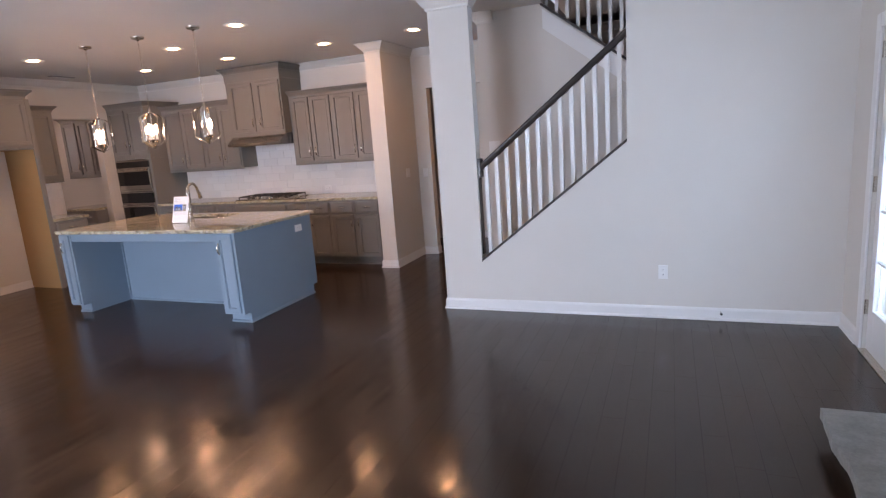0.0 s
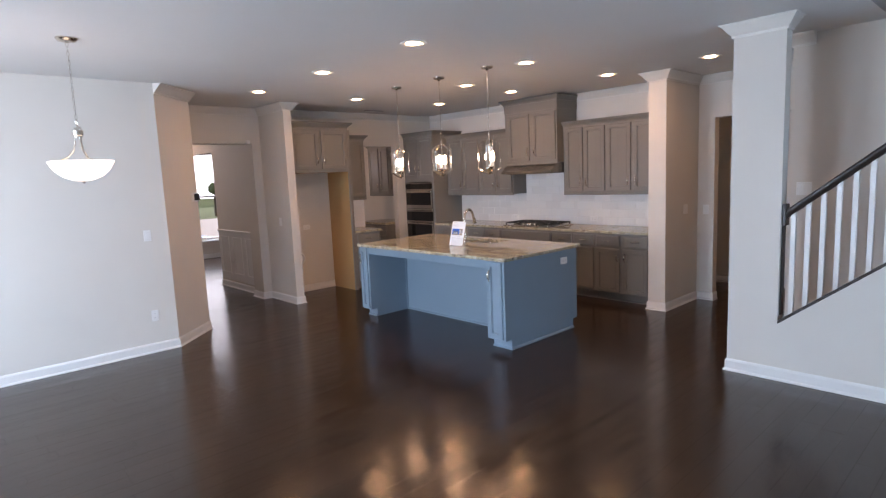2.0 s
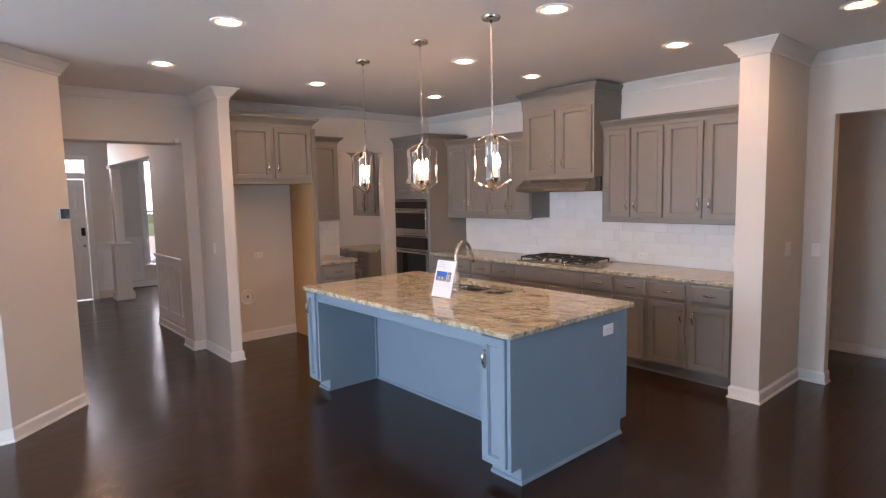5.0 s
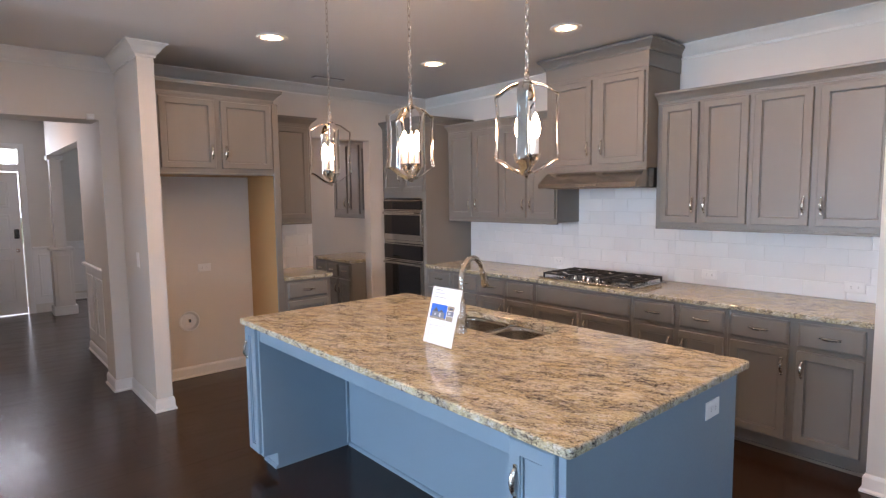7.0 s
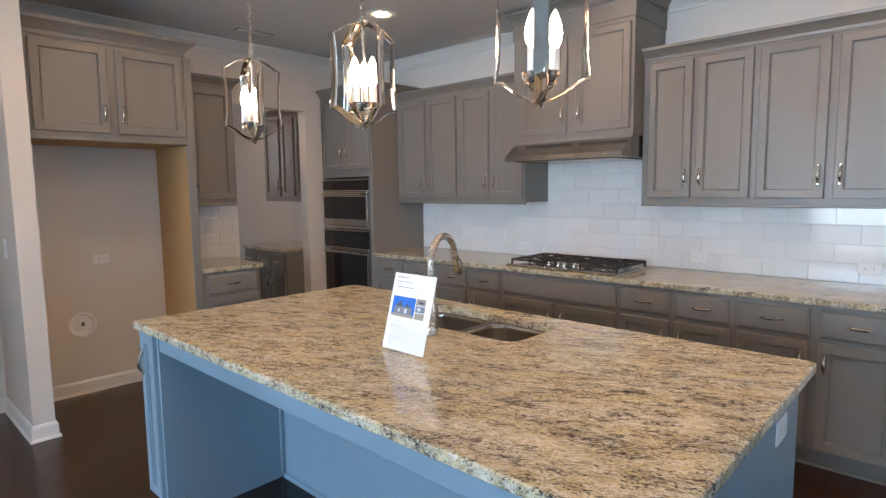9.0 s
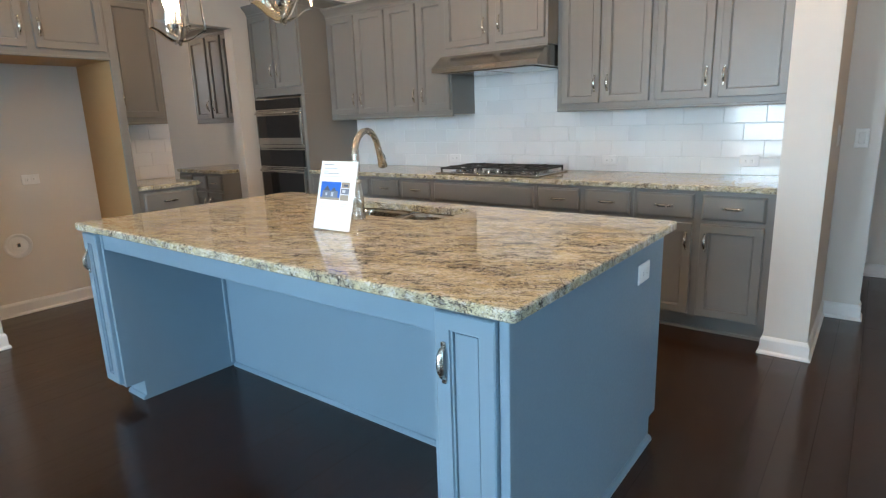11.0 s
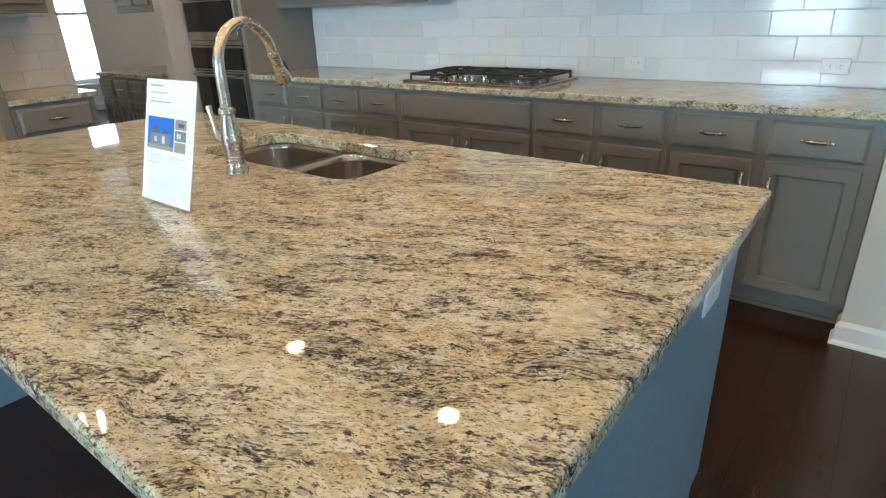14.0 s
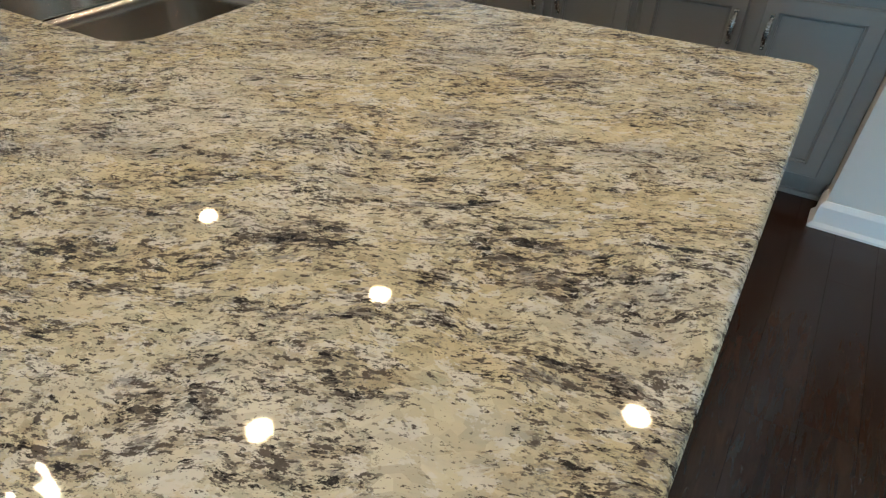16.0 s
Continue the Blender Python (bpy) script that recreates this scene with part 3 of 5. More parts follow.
def wall_cabinet(mp, u0, u1, v0, v1, depth, parts_u, label, group, mat=None, crown=True, door_v=None, ends=(True, True), low=0.13, crown_scale=1.0):
    mat = mat or CAB
    t = thing("wall_cabinet", mp((u0 + u1) / 2, v0, -depth / 2), label, "cabinet", group)
    part("body", mbox(mp, u0, u1, v0, v1, -depth, 0), mat, t)
    part("light_rail", mbox(mp, u0, u1, v0 - 0.018, v0 - 0.0005, -0.02, 0.006, 0.003), mat, t)
    dv = door_v or (v0 + 0.035, v1 - 0.03)
    for p0, p1, hinge in parts_u:
        door(mp, p0, p1, dv[0], dv[1], t, mat, hinge, dv[0] + low)
    if crown:
        c = [mp(u, 0, w) for u, w in ((u0, -depth), (u0, 0), (u1, 0), (u1, -depth))]
        if not ends[0]:
            c = c[1:]
        if not ends[1]:
            c = c[:-1]
        pts = [(p[0], p[1], v1 - 0.012) for p in c]
        # walk so that the outside lies to the right
        d0 = Vector(pts[1][:2]) - Vector(pts[0][:2])
        mid = Vector(mp((u0 + u1) / 2, 0, -depth / 2)[:2])
        if (d0.y * (mid.x - pts[0][0]) - d0.x * (mid.y - pts[0][1])) > 0:
            pts.reverse()
        part("crown", sweep(pts, [(o * crown_scale, h * crown_scale) for o, h in CABCROWN]), mat, t)
    return t


BACKF = mapping("-y", 6.43)
RUN = "grey cabinets along the cooktop wall"
base_cabinet(BACKF, -7.268, -6.49, 0.65, [(-7.235, -6.885, "l"), (-6.845, -6.51, "r")], "grey painted base cabinet, two drawers and doors, beside the oven tower", RUN)
base_cabinet(BACKF, -6.488, -5.80, 0.65, [(-6.465, -6.155, "l"), (-6.115, -5.82, "r")], "grey painted base cabinet with two drawers and doors", RUN)
base_cabinet(BACKF, -5.798, -4.868, 0.65, [(-5.775, -5.345, "l"), (-5.305, -4.885, "r")], "grey painted cooktop base cabinet with wide false drawer front", RUN, false_front=True)
base_cabinet(BACKF, -4.866, -4.18, 0.65, [(-4.85, -4.54, "l"), (-4.50, -4.20, "r")], "grey painted base cabinet with two drawers and doors", RUN)
base_cabinet(BACKF, -4.178, -3.387, 0.65, [(-4.157, -3.82, "l"), (-3.773, -3.437, "r")], "grey painted base cabinet with two drawers beside the wall return", RUN)

UPF = mapping("-y", 6.75)
wall_cabinet(UPF, -7.268, -5.812, 1.385, 2.315, 0.333, [(-7.235, -6.90, "l"), (-6.865, -6.525, "r"), (-6.485, -6.17, "l"), (-6.135, -5.83, "r")], "grey painted wall cabinet with four recessed-panel doors", RUN, ends=(False, False))
wall_cabinet(UPF, -4.872, -3.387, 1.385, 2.315, 0.333, [(-4.83, -4.555, "l"), (-4.525, -4.215, "r"), (-4.18, -3.84, "l"), (-3.80, -3.43, "r")], "grey painted wall cabinet with four recessed-panel doors beside the wall return", RUN, ends=(False, False))
HOODF = mapping("-y", 6.60)
t = wall_cabinet(HOODF, -5.81, -4.874, 1.835, 2.60, 0.483, [(-5.745, -5.355, "l"), (-5.285, -4.895, "r")], "grey painted tall cabinet above the range hood", RUN, crown=False, door_v=(1.875, 2.545))
part("frieze", mbox(HOODF, -5.818, -4.866, 2.575, 2.692, -0.483, 0.008), CAB, t)
part("crown", sweep([(-4.866, 7.083, 2.69), (-4.866, 6.592, 2.69), (-5.818, 6.592, 2.69), (-5.818, 7.083, 2.69)][::-1], CABCROWN), CAB, t)

# range hood
t = thing("range_hood", (-5.34, 6.8, 1.69), "stainless steel under-cabinet range hood with sloped front", "range hood")
part("shell", prism([(7.08, 1.69), (6.47, 1.69), (6.47, 1.725), (6.615, 1.833), (7.08, 1.833)], -5.80, -4.885, "x"), STEEL, t)
part("control_strip", box(-5.42, -5.22, 6.4665, 6.4697, 1.699, 1.719, 0.0008), NICKEL, t, "bright metal control strip")
for k in range(2):
    part("filter", box(-5.74 + k * 0.41, -5.36 + k * 0.41, 6.52, 7.0, 1.682, 1.6895, 0.002), STEEL, t)

# oven tower
t = thing("oven_tower", (-7.655, 6.75, 0), "tall grey painted oven cabinet holding double wall ovens", "cabinet", RUN)
for nm, b in (("base_panel", (-8.038, -7.271, 6.43, 7.08, 0.10, 0.42)), ("upper_box", (-8.038, -7.271, 6.43, 7.08, 1.62, 2.40)), ("side_stile", (-8.038, -8.005, 6.43, 7.08, 0.4205, 1.6195)), ("side_panel", (-7.315, -7.271, 6.43, 7.08, 0.4205, 1.6195)), ("back_panel", (-8.0045, -7.3155, 6.95, 7.08, 0.4205, 1.6195)), ("toe_kick", (-8.038, -7.271, 6.505, 7.08, 0, 0.0995))):
    part(nm, box(*b), CAB, t)
door(BACKF, -8.015, -7.675, 1.69, 2.36, t, CAB, "l", 1.85)
door(BACKF, -7.640, -7.295, 1.69, 2.36, t, CAB, "r", 1.85)
drawer(BACKF, -8.01, -7.30, 0.13, 0.36, t, CAB)
part("crown", sweep([(-8.038, 6.43, 2.388), (-7.271, 6.43, 2.388), (-7.271, 7.08, 2.388)], CABCROWN), CAB, t)


def oven(z0, z1, panel, label, zh):
    o = thing("wall_oven", (-7.66, 6.7, z0), label, "oven", "built-in ovens")
    part("case", box(-8.004, -7.316, 6.415, 6.94, z0, z1), STEEL, o)
    part("control_panel", rings(BACKF, -8.0, -7.32, z1 - panel, z1 - 0.012, [(0, 0.0), (0, 0.03), (0.004, 0.034)]), BLACK, o, "black glass control panel")
    d = part("door", rings(BACKF, -8.0, -7.32, z0 + 0.03, z1 - panel - 0.012, [(0, 0), (0, 0.03), (0.004, 0.036)]), STEEL, o, "stainless steel oven door")
    part("window", rings(BACKF, -7.98, -7.34, z0 + 0.095 if z1 - z0 < 0.6 else z0 + 0.035, z1 - panel - 0.062, [(0, 0.030), (0, 0.0375), (0.004, 0.039)]), BLACK, d, "black oven window")
    bm = tube([BACKF(-7.95, zh, 0.075), BACKF(-7.37, zh, 0.075)], 0.011, 10)
    for u in (-7.93, -7.39):
        tube([BACKF(u, zh, 0.03), BACKF(u, zh, 0.075)], 0.009, 8, bm)
    part("handle", bm, STEEL, d, "", 40)
    return o


oven(0.45, 1.115, 0.17, "stainless steel wall oven with black glass door", 0.905)
oven(1.125, 1.60, 0.105, "stainless steel microwave oven above the wall oven", 1.455)

# fridge surround
FRF = mapping("+x", -7.44)
FRG = "grey cabinets on the refrigerator wall"
t = wall_cabinet(FRF, 3.875, 4.835, 1.85, 2.47, 0.598, [(3.915, 4.335, "l"), (4.385, 4.815, "r")], "grey painted cabinet above the empty refrigerator recess", FRG, door_v=(1.885, 2.435), crown_scale=1.3)
t = thing("end_panel", (-7.74, 4.86, 0), "tall refrigerator side panel, raw plywood face and grey edge", "panel", FRG)
part("board", box(-8.036, -7.46, 4.838, 4.872, 0.0, 2.46), RAWPLY, t, "raw tan plywood face")
part("edge", box(-7.459, -7.438, 4.836, 4.892, 0.0, 2.455, 0.002), CAB, t, "grey painted edge strip")
part("skin", box(-8.036, -7.46, 4.8725, 4.890, 0.0, 2.46), CAB, t, "grey painted outer face")
part("underside", box(-8.036, -7.46, 3.88, 4.837, 1.836, 1.848), RAWPLY, t, "raw tan plywood underside")
base_cabinet(FRF, 4.894, 5.36, 0.598, [(4.925, 5.325, "l")], "narrow grey painted base cabinet beside the refrigerator recess", FRG)
wall_cabinet(mapping("+x", -7.71), 4.94, 5.335, 1.40, 2.335, 0.328, [(4.965, 5.31, "r")], "narrow grey painted wall cabinet beside the refrigerator recess", FRG)
PF = mapping("-y", 6.055)
PG = "grey cabinets in the pantry passage"
base_cabinet(PF, -8.985, -8.715, 0.63, [(-8.970, -8.730, "l")], "narrow grey painted pantry base cabinet with one drawer", PG)
base_cabinet(PF, -8.713, -8.17, 0.63, [(-8.698, -8.452, "l"), (-8.428, -8.185, "r")], "grey painted pantry base cabinet with two drawers", PG)
wall_cabinet(mapping("-y", 6.36), -9.03, -8.17, 1.40, 2.28, 0.325, [(-9.0, -8.70, "l"), (-8.66, -8.42, "r"), (-8.39, -8.19, "l")], "grey painted pantry wall cabinet", PG, ends=(True, False))


def slab(name, x0, x1, y0, y1, label, hole=None, r=0.007):
    """A polished stone top with eased edges, and a round-cornered cut-out if given."""
    z1, z0 = 0.92, 0.885
    bm = bmesh.new()

    def loop(ax, bx, ay, by, rad, z, n=6):
        out = []
        for cx, cy, a0 in ((bx - rad, ay + rad, -90), (bx - rad, by - rad, 0), (ax + rad, by - rad, 90), (ax + rad, ay + rad, 180)):
            for k in range(n + 1):
                a = radians(a0 + 90 * k / n)
                out.append(bm.verts.new((cx + rad * math.cos(a), cy + rad * math.sin(a), z)))
        return out
    rad = 0.02
    outer = [loop(x0 + i, x1 - i, y0 + i, y1 - i, max(rad - i, 0.004), z) for i, z in ((0.006, z0), (0, z0 + 0.005), (0, z1 - r * 0.8), (r * 0.35, z1 - r * 0.25), (r, z1))]
    for a, b in zip(outer, outer[1:]):
        for k in range(len(a)):
            bm.faces.new((a[k], a[(k + 1) % len(a)], b[(k + 1) % len(b)], b[k]))
    if hole:
        hx0, hx1, hy0, hy1 = hole
        hr = 0.07
        inner = [loop(hx0 - i, hx1 + i, hy0 - i, hy1 + i, hr + i, z) for i, z in ((0.004, z1), (0, z1 - 0.004), (0, z0))]
        for a, b in zip(inner, inner[1:]):
            for k in range(len(a)):
                bm.faces.new((a[k], a[(k + 1) % len(a)], b[(k + 1) % len(b)], b[k]))
        for o, i in ((outer[-1], inner[0]), (outer[0], inner[-1])):
            for k in range(len(o)):
                bm.faces.new((o[k], o[(k + 1) % len(o)], i[(k + 1) % len(i)], i[k]))
    else:
        bm.faces.new(outer[-1])
        bm.faces.new(outer[0])
    return solid(name, bm, GRANITE, label, "countertop", "", "thing")


SINKH = (-5.19, -4.47, 4.735, 5.075)
slab("island_countertop", -5.998, -3.580, 3.920, 5.195, "polished cream and grey granite island countertop", SINKH)
slab("countertop", -7.268, -3.388, 6.40, 7.078, "polished cream granite countertop along the cooktop wall")
slab("countertop", -8.036, -7.41, 4.893, 5.385, "short polished granite countertop beside the refrigerator recess")
slab("countertop", -9.0, -8.165, 6.03, 6.686, "polished granite pantry countertop")

# island
ISF = mapping("-y", 3.962)
t = thing("kitchen_island", (-4.8, 4.55, 0), "blue-grey painted kitchen island with open knee space", "kitchen island")
for x0, x1 in ((-5.985, -5.966), (-3.643, -3.624)):
    part("end_panel", prism([(3.962, 0.10), (4.05, 0.10), (4.05, 0), (5.09, 0), (5.09, 0.10), (5.165, 0.10), (5.165, 0.884), (3.962, 0.884)], x0, x1, "x"), ISL, t)
for x0, x1 in ((-5.9655, -5.815), (-3.857, -3.6435)):
    part("leg_cabinet", prism([(3.962, 0.10), (4.05, 0.10), (4.05, 0), (4.552, 0), (4.552, 0.884), (3.962, 0.884)], x0, x1, "x"), ISL, t)
part("knee_panel", box(-5.9655, -3.6435, 4.5525, 4.575, 0.0, 0.884), ISL, t)
part("rear_panel", box(-5.9655, -3.6435, 5.14, 5.165, 0.10, 0.884), ISL, t)
part("apron", box(-5.8145, -3.8575, 3.966, 3.99, 0.80, 0.884, 0.002), ISL, t)
part("corner_bead", box(-3.647, -3.619, 3.957, 3.975, 0.10, 0.884, 0.002), ISL, t)
for b in ((-5.8145, -5.80, 4.530, 4.5515, 0.02, 0.884), (-3.872, -3.8575, 4.530, 4.5515, 0.02, 0.884)):
    part("inner_bead", box(*b, 0.003), ISL, t)
for run in ([(-5.8, 4.552), (-3.872, 4.552)], [(-3.857, 4.05), (-3.624, 4.05), (-3.624, 5.09)], [(-5.985, 4.05), (-5.815, 4.05)]):
    part("shoe_moulding", sweep(run, [(0, 0), (0.016, 0), (0.016, 0.010), (0.008, 0.020), (0, 0.022)]), ISL, t)
door(ISF, -3.832, -3.650, 0.115, 0.872, t, ISL, "r", 0.735)
door(ISF, -5.975, -5.835, 0.115, 0.872, t, ISL, "r", 0.735)

# ---- lamps ----
# first three unseen: pantry and hall inferred, the foyer one added to brighten it
CAN_AT = [(-9.1, 5.65), (-10.6, 3.05), (-1.45, 8.2), (-6.6, 4.48), (-6.52, 5.92), (-5.05, 5.0), (-5.13, 5.95), (-3.70, 5.95), (-2.54, 5.94), (-3.74, 4.51), (-3.70, 3.03), (-5.14, 3.07), (-6.55, 3.06)]
can = thing("recessed_light", (0, 0, TOP), "white recessed ceiling light glowing warm white", "ceiling light", "recessed kitchen lights")
part("trim_ring", lathe([(0.078, -0.001), (0.080, -0.006), (0.104, -0.008), (0.108, -0.004), (0.108, 0.0)], (0, 0, TOP), 28), TRIM, can, "", 30)
part("reflector", lathe([(0.0785, -0.0015), (0.055, -0.003), (0.0545, -0.0025)], (0, 0, TOP), 28), glow("can_reflector", (1.0, 0.74, 0.45), 2.6), can, "glowing warm reflector", 30)
part("lens", lathe([(0.054, -0.0028), (0.045, -0.0065), (0.0, -0.009)], (0, 0, TOP), 28), LENS, can, "bright warm lens", 30)
for k, (x, y) in enumerate(CAN_AT):
    if k == 0:
        can.location = (x, y, TOP)
    else:
        copy_thing(can, pose(x, y, TOP))


def chain(x, y, z0, z1, parent, pitch=0.030):
    """A chain of oval links, each turned a quarter from the last."""
    bm = bmesh.new()
    n = max(1, int((z1 - z0) / pitch))
    for i in range(n):
        zc = z0 + (i + 0.5) * (z1 - z0) / n
        pts = []
        for k in range(11):
            a = 2 * math.pi * k / 10
            u, v = 0.0075 * math.cos(a), 0.019 * math.sin(a)
            pts.append((x + (u if i % 2 else 0), y + (0 if i % 2 else u), zc + v))
        tube(pts, 0.0017, 5, bm)
    return part("chain", bm, NICKEL, parent, "", 60)


def lantern(x, y, turn):
    """Open cage lantern: four bent flat bars, a cup and three candle bulbs."""
    t = thing("pendant_lantern", (x, y, TOP), "brushed nickel open lantern pendant with lit candle bulbs", "pendant light", "island pendants")
    part("canopy", lathe([(0, 0), (0.062, 0), (0.062, -0.010), (0.055, -0.020), (0.018, -0.026), (0.008, -0.040), (0, -0.040)], (x, y, TOP)), NICKEL, t, "", 40)
    chain(x, y, 2.098, TOP - 0.038, t)
    part("top_loop", lathe([(0.004, 0.045), (0.010, 0.035), (0.010, 0.010), (0.020, 0.004), (0.020, -0.006), (0.006, -0.012)], (x, y, 2.058), 16), NICKEL, t, "", 40)
    prof = [(0.0, 2.053), (0.045, 2.051), (0.080, 2.044), (0.112, 2.030), (0.140, 2.014), (0.156, 2.010), (0.157, 2.000), (0.150, 1.955), (0.147, 1.890), (0.150, 1.825), (0.158, 1.782), (0.157, 1.772), (0.142, 1.770), (0.112, 1.758), (0.078, 1.738), (0.040, 1.723), (0.0, 1.720)]
    for q in range(4):
        a = radians(90 * q + turn)
        part("cage_bar", tube([(x + 0.745 * r * math.cos(a), y + 0.745 * r * math.sin(a), z) for r, z in prof], 0.020, 10, flat=0.0026), CHROME, t, "", 50)
    part("stem", tube([(x, y, 2.053), (x, y, 1.775)], 0.006, 8), NICKEL, t, "", 40)
    part("cup", lathe([(0.0, 1.722), (0.012, 1.726), (0.016, 1.738), (0.030, 1.750), (0.044, 1.766), (0.050, 1.782), (0.053, 1.790), (0.049, 1.791), (0.03, 1.778), (0.0, 1.774)], (x, y, 0)), NICKEL, t, "", 40)
    part("finial", lathe([(0.0, 1.700), (0.006, 1.702), (0.009, 1.710), (0.005, 1.718), (0.0, 1.7195)], (x, y, 0), 12), NICKEL, t, "", 40)
    for q in range(3):
        a = radians(120 * q + 20)
        bx, by = x + 0.034 * math.cos(a), y + 0.034 * math.sin(a)
        c = part("candle_sleeve", lathe([(0.0125, 1.776), (0.0125, 1.848), (0.0, 1.849)], (bx, by, 0), 12), PLATE, t, "", 40)
        part("bulb", lathe([(0.008, 1.850), (0.015, 1.862), (0.0195, 1.884), (0.016, 1.908), (0.007, 1.934), (0.0, 1.945)], (bx, by, 0), 12), BULB, c, "glowing candle bulb", 60)
    return t


for x, turn in ((-5.53, 76), (-4.785, 79), (-4.075, 33)):
    lantern(x, 4.31, turn)

# bowl pendant
bx, by = -4.885, 0.86
t = thing("bowl_pendant", (bx, by, TOP), "brushed nickel pendant with white opal glass bowl", "pendant light")
part("canopy", lathe([(0, 0), (0.068, 0), (0.068, -0.008), (0.055, -0.022), (0.012, -0.032), (0, -0.032)], (bx, by, TOP)), NICKEL, t, "", 40)
chain(bx, by, 2.23, TOP - 0.03, t)
part("loop", tube([(bx + 0.028 * math.cos(a * 0.5236), by, 2.205 + 0.028 * math.sin(a * 0.5236)) for a in range(13)], 0.0035, 6), NICKEL, t, "", 40)
part("hub", lathe([(0, 2.178), (0.022, 2.176), (0.024, 2.16), (0.034, 2.15), (0.034, 2.118), (0.026, 2.112), (0.026, 2.10), (0, 2.10)], (bx, by, 0)), NICKEL, t, "", 40)
for q in range(3):
    a = radians(120 * q + 15)
    part("arm", tube([(bx + r * math.cos(a), by + r * math.sin(a), z) for r, z in ((0.022, 2.11), (0.025, 2.06), (0.040, 2.01), (0.072, 1.970), (0.12, 1.945), (0.170, 1.932))], 0.006, 8), NICKEL, t, "", 50)
part("bowl", lathe([(0.203, 1.936), (0.207, 1.930), (0.199, 1.914), (0.172, 1.869), (0.122, 1.824), (0.06, 1.799), (0.0, 1.793), (0.0, 1.797), (0.06, 1.803), (0.121, 1.829), (0.170, 1.875), (0.196, 1.920), (0.201, 1.936)], (bx, by, 0), 40), BOWL, t, "white opal glass bowl", 50)
part("finial", lathe([(0, 1.775), (0.008, 1.778), (0.010, 1.786), (0.014, 1.793), (0, 1.794)], (bx, by, 0), 12), NICKEL, t, "", 40)

# ---- stairs ----
stair = thing("staircase", (-0.6, 5.2, 0), "staircase with white risers and dark wooden treads", "staircase")
RISE, GO = 0.19, 0.241
for k in range(9):
    x = -1.52 + k * GO
    part("riser", box(x, x + 0.018, 4.895, 5.645, k * RISE, (k + 1) * RISE - 0.027), TRIM, stair)
    part("tread", box(x - 0.028, x + GO + 0.017, 4.892, 5.648, (k + 1) * RISE - 0.026, (k + 1) * RISE, 0.006), RAILWOOD, stair, "dark wooden tread")
part("landing", box(-1.52 + 9 * GO, 1.278, 4.892, 7.19, 9 * RISE - 0.12, 9 * RISE + 0.19), RAILWOOD, stair)
part("skirt_board", prism([(-1.06, S2(-1.06) - 0.20), (0.30, S2(0.30) - 0.20), (0.30, S2(0.30) - 0.02), (-1.06, S2(-1.06) - 0.02)], 5.632, 5.6495, "y"), TRIM, stair, "white skirt board of the upper flight")
for k in range(8):
    x = 0.30 - k * GO
    part("step", box(x - GO, x, 5.775, 6.9, S2(x) - 0.35, S2(x) - 0.05), RAILWOOD, stair)

rail = thing("stair_railing", (-0.9, 4.83, KN0), "dark wooden handrail with white square balusters on a knee wall", "railing")
SL = (KN1 - KN0) / (ST1 - ST0)
kz = lambda x: KN0 + SL * (x - ST0)
part("shoe_rail", prism([(ST0 + 0.001, kz(ST0) + 0.001), (ST1 - 0.001, kz(ST1) + 0.0), (ST1 - 0.001, kz(ST1) + 0.026), (ST0 + 0.001, kz(ST0) + 0.027)], 4.764, 4.896, "y"), RAILWOOD, rail)
hr = lambda x: 1.31 + 0.792 * (x + 1.50)
sec = []
bm = bmesh.new()
for x in (-1.49, ST1 - 0.001):
    z = hr(x)
    sec.append([bm.verts.new((x, 4.83 + dy, z + dz)) for dy, dz in ((-0.024, -0.035), (0.024, -0.035), (0.030, -0.012), (0.034, 0.008), (0.028, 0.028), (0.012, 0.036), (-0.012, 0.036), (-0.028, 0.028), (-0.034, 0.008), (-0.030, -0.012))])
for k in range(10):
    bm.faces.new((sec[0][k], sec[0][(k + 1) % 10], sec[1][(k + 1) % 10], sec[1][k]))
bm.faces.new(sec[0])
bm.faces.new(sec[1])
part("handrail", bm, RAILWOOD, rail, "", 40)
part("rosette", box(ST0 + 0.001, ST0 + 0.030, 4.785, 4.875, 1.225, 1.392, 0.005), RAILWOOD, rail)
for k in range(13):
    x = -1.447 + k * 0.0958
    part("baluster", prism([(x - 0.016, kz(x - 0.016) + 0.026), (x + 0.016, kz(x + 0.016) + 0.026), (x + 0.016, hr(x + 0.016) - 0.032), (x - 0.016, hr(x - 0.016) - 0.032)], 4.814, 4.846, "y"), TRIM, rail)
part("wall_bead", box(ST0 + 0.0005, ST0 + 0.012, 4.80, 4.86, 0.52, 1.22), RAILWOOD, rail, "thin dark strip against the column")

rail2 = thing("upper_stair_railing", (-0.5, 5.7, 2.3), "dark rail and white balusters on the upper flight", "railing")
part("shoe_rail", prism([(-1.08, S2(-1.08) + 0.001), (0.349, S2(0.349) + 0.001), (0.349, S2(0.349) + 0.03), (-1.08, S2(-1.08) + 0.03)], 5.642, 5.778, "y"), RAILWOOD, rail2)
for k in range(14):
    x = -1.03 + k * 0.0985
    part("baluster", prism([(x - 0.016, S2(x - 0.016) + 0.03), (x + 0.016, S2(x + 0.016) + 0.03), (x + 0.016, S2(x + 0.016) + 0.84), (x - 0.016, S2(x - 0.016) + 0.84)], 5.694, 5.726, "y"), TRIM, rail2)
